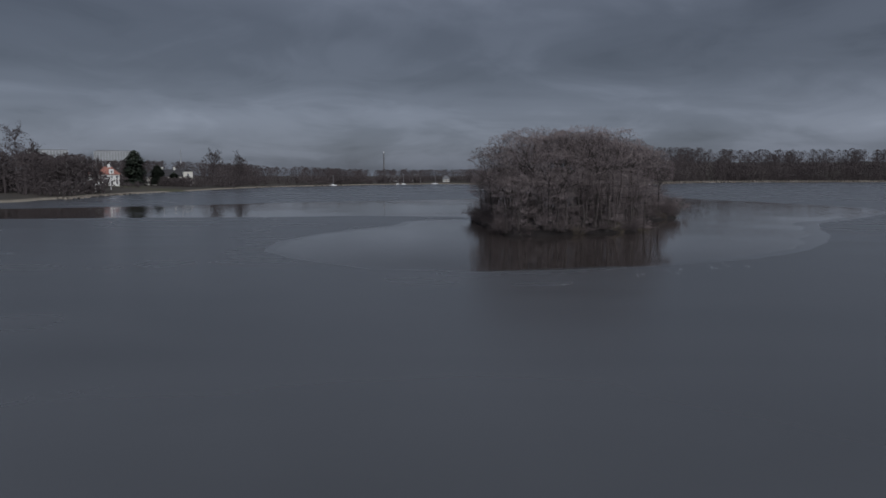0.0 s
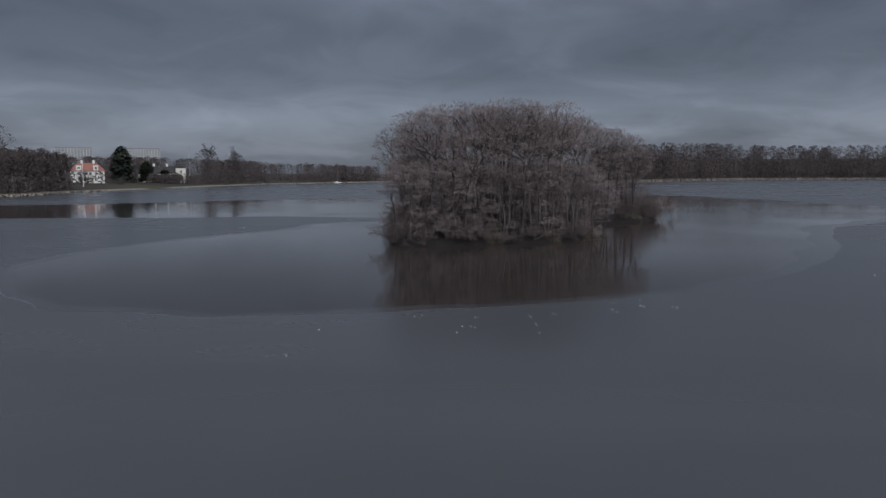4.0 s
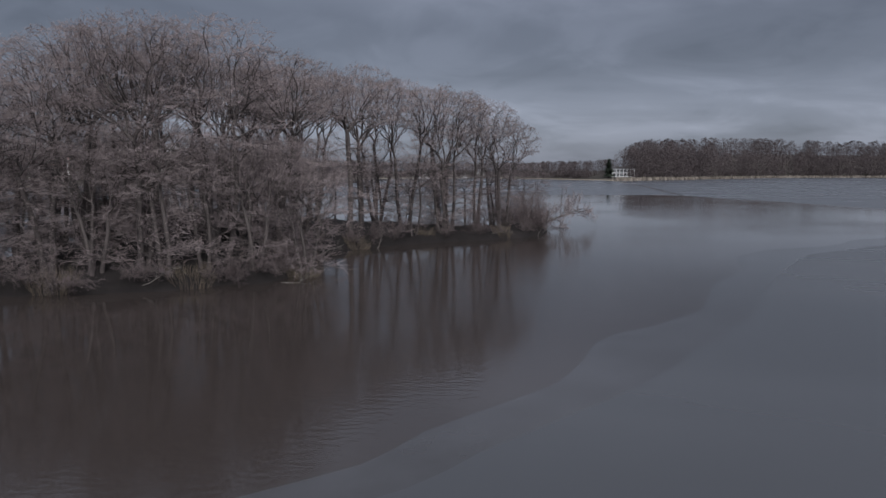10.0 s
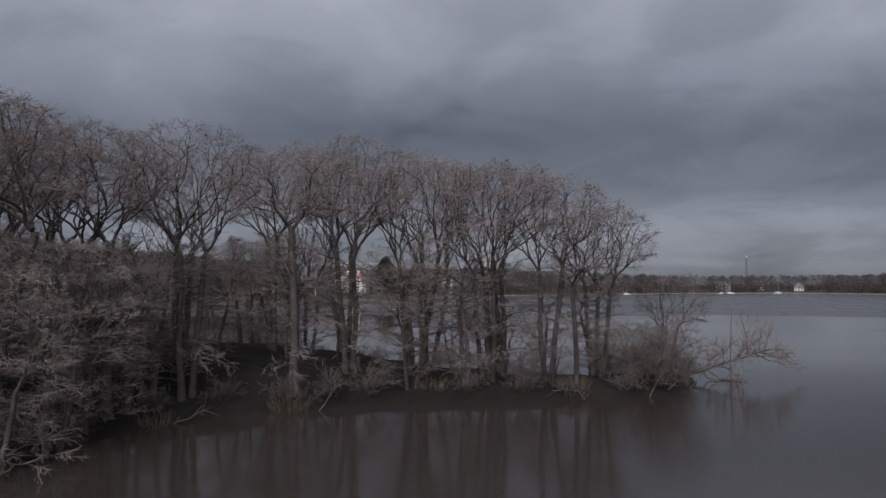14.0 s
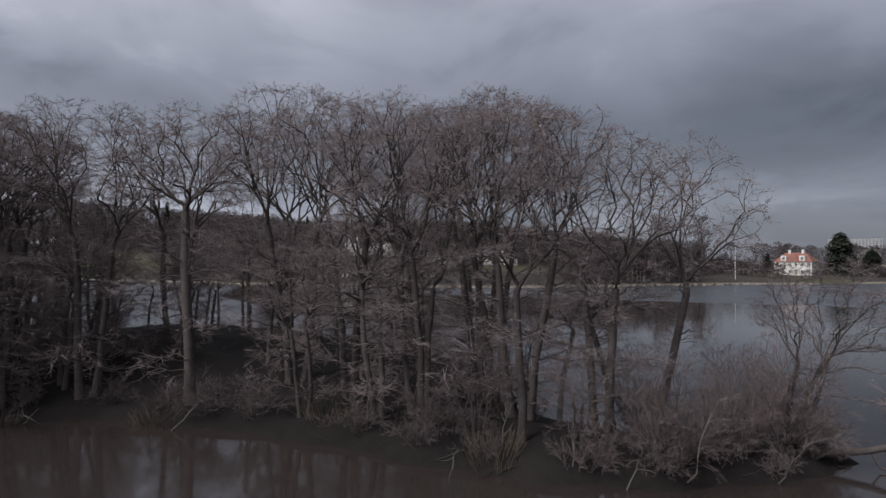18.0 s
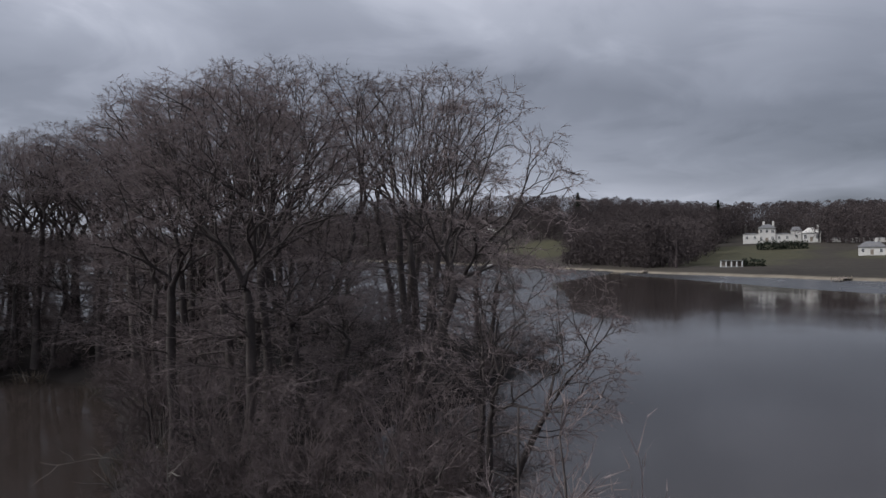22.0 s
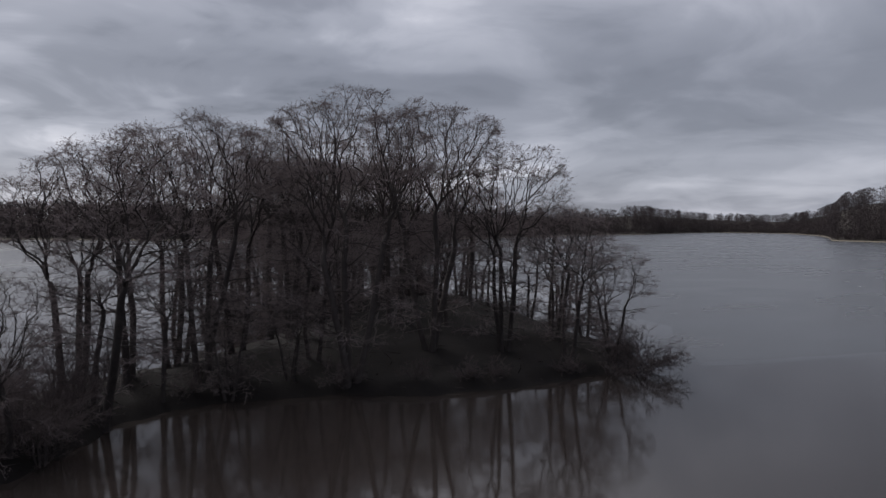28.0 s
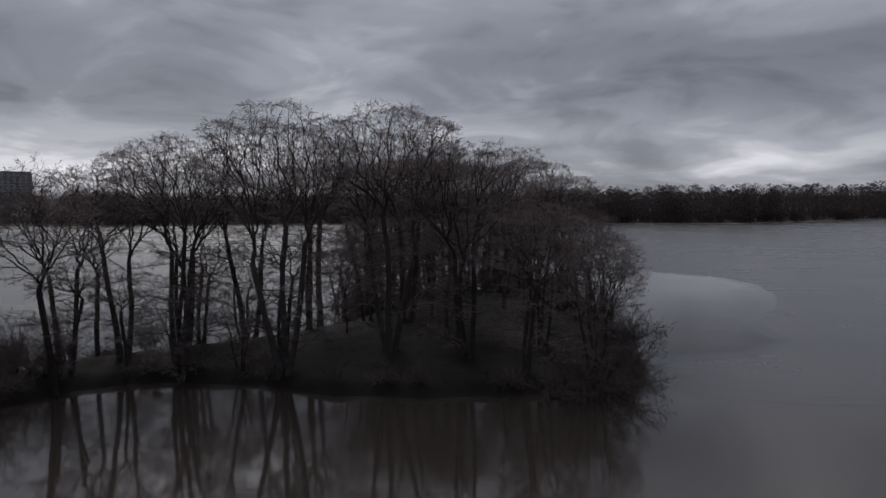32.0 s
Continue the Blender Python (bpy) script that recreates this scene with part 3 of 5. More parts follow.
# wet, half-thawed margin where the sheet thins out into the open water
mar_v, mar_f = [], []
for i in range(1, len(edge) - 1):
    x, y = edge[i]
    if not -150 < x < 100 or y > 240:
        continue
    dx, dy = edge[i + 1][0] - edge[i - 1][0], edge[i + 1][1] - edge[i - 1][1]
    l = math.hypot(dx, dy) or 1.0
    n0, n1 = (noise.noise((x * 0.11, y * 0.11, k)) for k in (11, 17))
    wide = min(max((y - 56) / 22, 0.0), 1.0) * min(max((x + 8) / 16, 0.0), 1.0)
    a, b_ = 0.4 + 0.3 * n0 + (0.5 + 0.4 * n0) * wide, 1.1 + 0.8 * n1 + (1.5 + 0.9 * n1) * wide
    at = len(mar_v)
    mar_v += [(x, y, 0.004), (x - dy / l * a, y + dx / l * a, 0.004), (x - dy / l * b_, y + dx / l * b_, 0.003)]
    if at:
        mar_f += [(at - 3, at, at + 1, at - 2), (at - 2, at + 1, at + 2, at - 1)]
tagged(new("ice_margin", mesh("ice_margin", mar_v, mar_f, WET_ICE)), "dark wet margin of thawing ice along the open water", "ice", kind="structure")

# a pale frosted rim along the sheet's edge
rim_v, rim_f = [], []
for i in range(1, len(edge) - 1):
    x, y = edge[i]
    dx, dy = edge[i + 1][0] - edge[i - 1][0], edge[i + 1][1] - edge[i - 1][1]
    l = math.hypot(dx, dy) or 1.0
    w = (0.02 + 0.2 * max(0.0, 0.1 + noise.noise((x * 0.16, y * 0.16, 7)))) * min(max((26 - x) / 16, 0.0), 1.0)
    at = len(rim_v)
    if y > 66 or x > 26:
        continue
    rim_v += [(x, y, 0.011), (x + dy / l * w, y - dx / l * w, 0.011)]
    if at:
        rim_f.append((at - 2, at - 1, at + 1, at))
tagged(new("ice_rim", mesh("ice_rim", rim_v, rim_f, RIME)), "pale frosted rim along the edge of the ice sheet", "ice", kind="structure")

# crumbs of broken ice and frost on the sheet near its edge
st = Sticks()
for _ in range(220):
    i = rng.randrange(60, len(edge) - 60)
    x, y = edge[i]
    if not (8 < x < 48 and 48 < y < 76) or (x > 24 and rng.random() < 0.7):
        continue
    away = abs(rng.gauss(0, 1)) * 2.6 + 0.2
    cx, cy = 20 - x, 92 - y
    l = math.hypot(cx, cy)
    x, y = x - cx / l * away + rng.gauss(0, 1.2), y - cy / l * away
    for _ in range(rng.randint(1, 4)):
        px, py, s = x + rng.gauss(0, 0.18), y + rng.gauss(0, 0.18), rng.uniform(0.010, 0.034)
        at = len(st.v)
        st.v += [(px - s, py - s * rng.uniform(0.3, 1), 0.007), (px + s * rng.uniform(0.5, 1.5), py - s, 0.007), (px + s, py + s, 0.007), (px - s * 0.7, py + s * rng.uniform(0.4, 1), 0.007), (px, py, 0.015 + s * 0.7)]
        st.f += [(at, at + 1, at + 4), (at + 1, at + 2, at + 4), (at + 2, at + 3, at + 4), (at + 3, at, at + 4)]
tagged(new("ice_crumbs", mesh("ice_crumbs", st.v, st.f, FLECK)), "small white crumbs of broken ice on the sheet", "ice", kind="stuff")

# ---- the island ----
ISLAND = [(8, 84.2), (11, 83.9), (15, 85.8), (18.5, 87.4), (22.2, 89.1), (25.2, 91.3), (26.0, 94.2), (24.8, 97.4), (23.6, 100), (23.6, 103.3), (25.3, 106.3), (28.2, 109.8), (31.0, 112.4),
          (33.6, 114.4), (36.0, 115.8), (38, 117.7), (40, 121), (40.6, 125), (40.0, 128.4), (37.8, 128.8), (36.3, 125.8), (34.6, 123.0), (31.5, 121.6), (28, 121.8), (25, 122.6),
          (22, 124.1), (18, 124.7), (14, 124.4), (10, 124.2), (6.8, 122.6), (5.0, 118), (4.6, 112), (5.4, 106), (6.6, 99), (7.6, 93), (6.9, 88)]
OUT = np.array(ISLAND)


def island_depth(px, py):
    """How far points lie inside the island's outline (negative: outside)."""
    px, py = np.asarray(px, float), np.asarray(py, float)
    best, inside = np.full(px.shape, 1e9), np.zeros(px.shape, bool)
    for (x0, y0), (x1, y1) in zip(OUT, np.roll(OUT, -1, axis=0)):
        dx, dy = x1 - x0, y1 - y0
        t = np.clip(((px - x0) * dx + (py - y0) * dy) / (dx * dx + dy * dy), 0, 1)
        best = np.minimum(best, np.hypot(px - x0 - t * dx, py - y0 - t * dy))
        cross = (y0 > py) != (y1 > py)
        inside ^= cross & (px < (x1 - x0) * (py - y0) / (dy if dy else 1e-9) + x0)
    return np.where(inside, best, -best)


def island_z(x, y):
    d = float(island_depth([x], [y])[0]) + 0.55 * noise.noise((x * 0.45, y * 0.45, 2)) + 0.25 * noise.noise((x * 1.6, y * 1.6, 5))
    if d < 0:
        return max(-0.8, 0.02 + 0.45 * d)
    return 0.02 + 0.42 * min(d / 0.5, 1.0) + 0.85 * min(max(d - 0.4, 0) / 5.0, 1.0) + 0.14 * noise.noise((x * 0.5, y * 0.5, 8)) + 0.05 * noise.noise((x * 2.2, y * 2.2, 8)) + 1.5 * min(max(d - 1.0, 0) / 4.0, 1.0) * math.exp(-((x - 13) / 8.0) ** 2 - ((y - 108) / 9.0) ** 2)


xs, ys = np.arange(2.0, 43.6, 0.45), np.arange(81.0, 132.0, 0.45)
gx, gy = np.meshgrid(xs, ys)
deep = island_depth(gx, gy)
index, verts, faces = {}, [], []
for r in range(len(ys) - 1):
    for c in range(len(xs) - 1):
        if deep[r:r + 2, c:c + 2].max() < -1.8:
            continue
        quad = []
        for rr, cc in ((r, c), (r, c + 1), (r + 1, c + 1), (r + 1, c)):
            if (rr, cc) not in index:
                index[rr, cc] = len(verts)
                x, y = float(xs[cc]), float(ys[rr])
                verts.append((x, y, island_z(x, y)))
            quad.append(index[rr, cc])
        faces.append(tuple(quad))
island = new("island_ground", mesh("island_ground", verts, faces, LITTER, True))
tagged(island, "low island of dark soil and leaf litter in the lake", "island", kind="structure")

# ---- alder trees ----
FORMS = [(11, 13.0, 4.1, 2, 0.50, 1150, 0.80, 0.24, 15), (12, 12.5, 3.8, 1, 0.58, 1000, 0.80, 0.24, 24), (13, 12.0, 4.0, 3, 0.46, 1150, 0.78, 0.24, 11), (14, 13.0, 3.5, 1, 0.60, 900, 0.82, 0.24, 24), (15, 11.5, 3.7, 2, 0.50, 1000, 0.78, 0.24, 15),
         (16, 12.5, 4.1, 3, 0.50, 1200, 0.80, 0.24, 11), (17, 12.0, 2.9, 1, 0.50, 560, 0.68, 0.22, 9), (18, 14.3, 4.5, 3, 0.50, 1700, 0.80, 0.14, 10), (19, 12.8, 4.1, 2, 0.54, 1100, 0.82, 0.26, 15),
         (20, 11.0, 3.5, 2, 0.54, 800, 0.72, 0.20, 20), (21, 9.0, 3.3, 3, 0.46, 800, 0.64, 0.20, 13), (22, 12.0, 3.3, 1, 0.62, 750, 0.74, 0.20, 34), (23, 7.0, 2.8, 5, 0.38, 480, 0.56, 0.16, 7)]
protos = []
for seed, h, spread, stems, fork, tips, base_at, gaps, sprays in FORMS:
    trunk, crown = alder_meshes(seed, h, spread, stems, fork, tips, base_at, gaps, sprays, 0.62 if stems == 5 else 1.0)
    protos.append((h, mesh("trunk", trunk.v, trunk.f, BARK, True), mesh("crown", crown.v, crown.f, SHRUB if stems == 5 else TWIG)))
ALDER_LABELS = {1: "bare single-stemmed grey-brown alder tree on the island", 2: "bare twin-stemmed grey-brown alder tree on the island", 3: "bare many-stemmed grey-brown alder tree on the island", 5: "low bushy grey-brown alder thicket on the island's point"}
made = {}


def alder(form, x, y, height, turn, lean=0.0, lean_way=0.0):
    z = island_z(x, y)
    k = (height - max(0.0, z - 0.9)) / protos[form][0]
    wide = k * 0.6 + 0.4 if k > 0.7 else k * 1.1
    tilt = Matrix.Rotation(radians(lean), 4, Vector((-math.sin(radians(lean_way)), math.cos(radians(lean_way)), 0)))
    m = pose(x, y, z - 0.05) @ tilt @ pose(0, 0, 0, 0, 0, turn) @ Matrix.Diagonal((wide, wide, k, 1))
    if form not in made:
        base = new("alder_tree")
        tagged(base, ALDER_LABELS[FORMS[form][3]], "tree", "alders on the island")
        part("trunk", protos[form][1], BARK, base)
        part("crown", protos[form][2], TWIG, base)
        base.matrix_basis = m
        made[form] = base
    else:
        first_one = made[form]
        keep = first_one.matrix_basis.copy()
        first_one.matrix_basis = Matrix()
        copy_thing(first_one, m)
        first_one.matrix_basis = keep


# how high the treetops reach over the island: rows from south to north, columns from west to east
CANOPY = ((6.6, 9.6, 10.8, 10.6, 11.4, 10.8, 9.8, 6.8), (7.6, 11.6, 11.4, 11.8, 12.2, 10.8, 10.2, 6.8), (9.4, 12.2, 12.2, 12.8, 12.6, 11.2, 10.4, 7.6), (11.0, 12.4, 13.2, 13.4, 12.8, 11.2, 10.8, 8.2),
          (10.4, 12.6, 13.4, 13.4, 12.2, 11.6, 11.2, 8.8), (8.4, 12.2, 13.0, 12.8, 12.4, 11.8, 10.6, 9.6), (7.0, 11.2, 12.8, 12.8, 12.2, 11.8, 11.6, 10.2), (6.0, 9.4, 12.4, 13.8, 13.8, 12.8, 11.4, 11.0),
          (5.6, 7.8, 12.2, 13.6, 13.4, 12.6, 11.8, 10.8), (6.0, 6.6, 10.2, 13.4, 13.6, 13.6, 13.0, 11.4), (5.6, 5.6, 8.2, 9.8, 11.8, 13.4, 11.8, 10.8))


def canopy(x, y):
    """The height of the treetops, from the columns at x 6, 10 ... 34 and the rows at y 85, 89 ... 125; lower on the eastern point."""
    u, v = min(max((x - 6) / 4, 0), 6.999), min(max((y - 85) / 4, 0), 9.999)
    i, j = int(u), int(v)
    u, v = u - i, v - j
    h = (CANOPY[j][i] * (1 - u) + CANOPY[j][i + 1] * u) * (1 - v) + (CANOPY[j + 1][i] * (1 - u) + CANOPY[j + 1][i + 1] * u) * v
    return h - max(0.0, x - 34) * 0.72


KEY_TREES = [(7, 24.6, 122.0), (5, 31.0, 119.6), (7, 19.3, 119.8), (2, 15.2, 120.6), (0, 34.2, 119.4), (0, 25.2, 113.0), (8, 22.6, 104.5), (11, 10.2, 87.8), (9, 19.4, 90.2), (5, 14.6, 92.5),
             (2, 32.0, 116.4), (9, 22.4, 92.6), (11, 24.6, 95.0), (0, 28.6, 114.6), (2, 11.0, 119.4), (9, 7.8, 118.4), (10, 8.6, 121.8), (9, 12.2, 122.6), (10, 6.8, 114.6), (1, 25.4, 108.6), (4, 36.4, 121.2), (6, 36.2, 118.4)]
THICKET = [(37.2, 127.6), (36.8, 126.4), (39.3, 126.4), (39.6, 124.0), (38.2, 125.2), (38.8, 121.8), (37.0, 120.0), (36.4, 122.6), (35.2, 117.2)]
placed = [(35.3, 124.2), (38.2, 127.7)]
rng = random.Random(21)
alder(6, 35.3, 124.2, 11.8, 40, 19, 112)
alder(10, 38.2, 127.7, 6.2, 75, 14, 60)
for form, x, y in KEY_TREES:
    alder(form, x, y, canopy(x, y) + (0.4 if form == 7 else 0.3), rng.uniform(0, 360))
    placed.append((x, y))
for x, y in THICKET:
    alder(12, x, y, min(canopy(x, y) + 0.3, 4.0) * rng.uniform(0.72, 1.0), rng.uniform(0, 360))
    placed.append((x, y))
tries = 0
while len(placed) < 62 and tries < 6000:
    tries += 1
    x, y = rng.uniform(4, 36), rng.uniform(83, 126)
    d = float(island_depth([x], [y])[0])
    if d < 0.7 or min(math.hypot(x - a, y - b) for a, b in placed) < (3.0 if y < 102 else 5.3):
        continue
    # the middle of the northern half is open ground
    if d > 5 and y > 104 and rng.random() < 0.6:
        continue
    h = canopy(x, y) + rng.uniform(-0.9, 0.3)
    fringe = d < 2.6 and (y < 99 or x < 7)
    alder(rng.choice((9, 9, 10, 11)) if fringe else rng.choice((0, 1, 2, 3, 4, 5, 6, 8)), x, y, h * (rng.uniform(0.8, 0.96) if fringe else 1.0), rng.uniform(0, 360))
    placed.append((x, y))

# young alders fill the gaps between the stems
count = 0
while count < 22:
    x, y = rng.uniform(11, 33), rng.uniform(97, 119)
    d = float(island_depth([x], [y])[0])
    if d < 0.8 or (y > 116 and x < 24 and d > 3) or min(math.hypot(x - a, y - b) for a, b in placed) < 1.4:
        continue
    alder(rng.choice((9, 11, 11, 6)), x, y, rng.uniform(5.0, 8.5), rng.uniform(0, 360))
    placed.append((x, y))
    count += 1
for x, y, h in ((23.6, 98.9, 7.5), (22.8, 101.4, 6.4), (29.6, 112.6, 6.6),
                (33.0, 121.6, 6.0), (35.6, 122.2, 6.6), (30.2, 121.4, 5.0), (27.2, 120.8, 4.6), (12.4, 86.2, 7.0), (15.4, 88.2, 8.0), (17.6, 88.9, 7.2), (20.6, 90.0, 8.4), (22.0, 91.4, 7.0), (24.4, 92.2, 7.8), (26.6, 94.0, 6.6), (25.6, 96.6, 7.8), (13.2, 89.4, 6.6), (18.6, 92.0, 7.6), (9.2, 90.2, 7.6), (7.9, 86.4, 6.6), (8.4, 95.6, 8.4), (7.2, 103.5, 8.0), (6.4, 110.0, 7.4)):
    alder(rng.choice((9, 10, 11)), x, y, h, rng.uniform(0, 360))

# ---- shrubs along the shore ----
SHRUBS = [(31, 3.2, 1.5, 15, 0.1), (32, 2.6, 1.3, 14, 0.5), (33, 4.2, 1.8, 16, 0.75), (34, 2.0, 1.1, 13, 0.0), (35, 3.6, 1.6, 15, 0.4)]
shrub_protos, shrub_made = [], {}
for seed, h, reach, stems, lean in SHRUBS:
    wood, fine = shrub_meshes(seed, h, reach, stems, lean)
    shrub_protos.append((mesh("woody_base", wood.v, wood.f, BARK), mesh("twig_crown", fine.v, fine.f, SHRUB)))


def shrub(form, x, y, turn, size):
    m = pose(x, y, max(island_z(x, y), 0.02), 0, 0, turn) @ Matrix.Diagonal((size, size, size, 1))
    if form not in shrub_made:
        base = new("shrub")
        tagged(base, ("bare brown twiggy shrub arching over the water's edge" if SHRUBS[form][4] > 0.3 else "bare brown twiggy shrub on the island's bank"), "shrub", "shrubs round the island")
        part("woody_base", shrub_protos[form][0], BARK, base)
        part("twig_crown", shrub_protos[form][1], SHRUB, base)
        base.matrix_basis = m
        shrub_made[form] = base
    else:
        one = shrub_made[form]
        keep = one.matrix_basis.copy()
        one.matrix_basis = Matrix()
        copy_thing(one, m)
        one.matrix_basis = keep


for i, ((x0, y0), (x1, y1)) in enumerate(zip(ISLAND, ISLAND[1:] + ISLAND[:1])):
    l = math.hypot(x1 - x0, y1 - y0)
    out = math.degrees(math.atan2(-(x1 - x0), y1 - y0))
    step, kinds_here, lo, hi = 1.3, (0, 1, 3, 3, 2, 4), 0.4, 0.8
    if 7 <= i <= 15:
        step, kinds_here, lo, hi = 2.0, (3, 3, 0, 1), 0.45, 0.8
    elif 20 <= i <= 28:
        step, kinds_here, lo, hi = 3.6, (3, 3, 0), 0.4, 0.65
    elif i >= 29:
        step, kinds_here, lo, hi = 1.7, (0, 1, 3, 4), 0.7, 1.0
    for k in range(max(1, int(l / step + rng.random()))):
        t = (k + rng.random()) / max(1, int(l / step))
        if t > 1:
            continue
        inset = rng.uniform(0.2, 1.0)
        a = radians(out)
        x, y = x0 + (x1 - x0) * t - math.cos(a) * inset, y0 + (y1 - y0) * t - math.sin(a) * inset
        shrub(rng.choice(kinds_here), x, y, out + rng.uniform(-35, 35), rng.uniform(lo, hi))
for _ in range(24):
    x, y = rng.uniform(8, 30), rng.uniform(86, 112)
    if float(island_depth([x], [y])[0]) > 1.5:
        shrub(rng.choice((0, 3, 4)), x, y, rng.uniform(0, 360), rng.uniform(0.6, 1.0))
# dense brush on the north-eastern point
for _ in range(14):
    x, y = rng.uniform(33.5, 41), rng.uniform(116, 129)
    if float(island_depth([x], [y])[0]) > 0.4:
        shrub(rng.choice((0, 4, 0, 1)), x, y, rng.uniform(0, 360), rng.uniform(0.65, 1.05))
for x, y, turn, size in ((9.6, 124.6, 110, 0.8), (8.4, 123.9, 130, 0.75), (11.0, 124.6, 85, 0.55)):
    shrub(2, x, y, turn, size)


# ---- dead wood ----
def dead_branch(seed, x, y, z, length, way, lift, label="bleached dead branch lying on the island's bank"):
    rng = random.Random(seed)
    st = Sticks()
    main = grow(rng, (0, 0, 0), (math.cos(way), math.sin(way), lift), length, 6, 0.2, 0.02)
    r = 0.010 + 0.006 * length
    st.tube(main, [r * (1 - 0.13 * i) for i in range(7)], 5)
    for _ in range(5):
        p, d = along(main, rng.uniform(0.25, 0.95))
        st.tube(grow(rng, p, turned(rng, d, rng.uniform(0.4, 0.9)), length * rng.uniform(0.2, 0.45), 3, 0.2, 0.05), (r * 0.5, r * 0.4, r * 0.3, 0.004), 4)
    ob = new("dead_branch", mesh("dead_branch", st.v, st.f, DEADWOOD))
    ob.location = (x, y, z)
    tagged(ob, label, "dead branch", "dead branches on the island")


for i, (x, y, length, way, lift) in enumerate([(27.6, 107.9, 2.0, 1.2, 1.2), (31.6, 110.8 + 3.6, 2.2, 2.0, 1.1), (24.3, 102.4, 2.6, 0.4, 0.3), (35.6, 116.6, 2.4, -0.5, 0.25), (36.6, 117.4, 2.0, 2.6, 0.35),
                                                (40.1, 121.6, 3.0, 0.2, 0.9), (39.6, 119.9, 2.2, 0.9, 0.7), (38.8, 119.0, 1.8, 3.6, 0.6), (20.4, 88.2, 2.4, -0.5, 0.2),
                                                (25.8, 91.6, 3.0, -0.2, 0.12), (9.4, 83.9, 2.2, -2.0, 0.2), (40.6, 124.4, 2.8, -0.1, 0.7)]):
    dead_branch(100 + i, x, y, max(island_z(x, y), 0.0) - 0.03, length, way, lift)


def fallen_tree(x, y, way, length):
    rng = random.Random(77)
    base = new("fallen_tree")
    base.location = (x, y, island_z(x, y))
    tagged(base, "fallen alder reaching from the bank out over the water", "fallen tree")
    trunk, twig = Sticks(), Sticks()
    main = grow(rng, (0, 0, 0.1), (math.cos(way), math.sin(way), 0.10), length, 8, 0.10, -0.005)
    trunk.tube(main, [0.14 * (1 - 0.1 * i) for i in range(9)], 7)
    for k in range(24):
        p, d = along(main, rng.uniform(0.2, 1.0))
        l = rng.uniform(1.2, 3.0)
        limb = grow(rng, p, turned(rng, d, rng.uniform(0.6, 1.3)), l, 5, 0.22, 0.0)
        limb = [Vector((q.x, q.y, max(q.z, -0.2))) for q in limb]
        trunk.tube(limb, [0.038 * (1 - 0.16 * i) for i in range(6)], 5)
        for _ in range(10):
            q, e = along(limb, rng.uniform(0.3, 1.0))
            sub = grow(rng, q, turned(rng, e, rng.uniform(0.4, 1.0)), rng.uniform(0.5, 1.1), 3, 0.2, 0.06)
            twig.tube(sub, (0.018, 0.014, 0.010, 0.004), 3)
            twigs(rng, twig, sub, 5, 0.5, 0.010, 2)
    part("trunk", mesh("trunk", trunk.v, trunk.f, BARK, True), BARK, base)
    part("twig_crown", mesh("twig_crown", twig.v, twig.f, TWIG), TWIG, base)


fallen_tree(39.6, 127.0, radians(58), 5.8)

pole = new("dead_sapling", mesh("dead_sapling", *(lambda s: (s.tube(grow(random.Random(4), (0, 0, -0.3), (0.02, 0, 1), 4.4, 6, 0.012, 0), [0.035 - 0.003 * i for i in range(7)], 5), (s.v, s.f))[1])(Sticks()), BARK))
pole.location = (42.0, 129.0, 0.0)
tagged(pole, "thin dark dead sapling standing in the shallow water", "dead sapling")

# sticks and withered grass on the ground
st = Sticks()
rng = random.Random(8)
for _ in range(1500):
    x, y = rng.uniform(4, 42), rng.uniform(83, 130)
    if float(island_depth([x], [y])[0]) < 0.1:
        continue
    z = island_z(x, y)
    a = rng.uniform(0, math.tau)
    l = rng.uniform(0.3, 1.3)
    st.tube(grow(rng, (x, y, z + 0.01), (math.cos(a), math.sin(a), rng.uniform(0, 0.35)), l, 2, 0.2, 0.0), (0.018, 0.014, 0.004), 3)
tagged(new("fallen_sticks", mesh("fallen_sticks", st.v, st.f, BARK)), "fallen sticks and twigs scattered over the island", "sticks", kind="stuff")
st = Sticks()
for x, y, r, count in ((26.2, 107.4, 0.9, 160), (24.4, 101.6, 0.7, 90), (22.0, 89.8, 1.1, 200), (30.4, 113.2, 0.8, 90), (26.6, 93.6, 0.9, 160), (16.6, 87.2, 1.0, 220), (36.4, 117.4, 0.8, 160), (38.8, 124.2, 0.8, 160)):
    for _ in range(count):
        a, q = rng.uniform(0, math.tau), r * math.sqrt(rng.random())
        px, py = x + math.cos(a) * q, y + math.sin(a) * q
        z = max(island_z(px, py), 0.0)
        h = rng.uniform(0.35, 0.9)
        st.tube(grow(rng, (px, py, z), (math.cos(a) * 0.35, math.sin(a) * 0.35, 1), h, 2, 0.12, -0.12), (0.009, 0.007, 0.002), 3)
tagged(new("withered_grass", mesh("withered_grass", st.v, st.f, TUFT)), "tan tussocks of withered grass along the bank", "grass", kind="stuff")


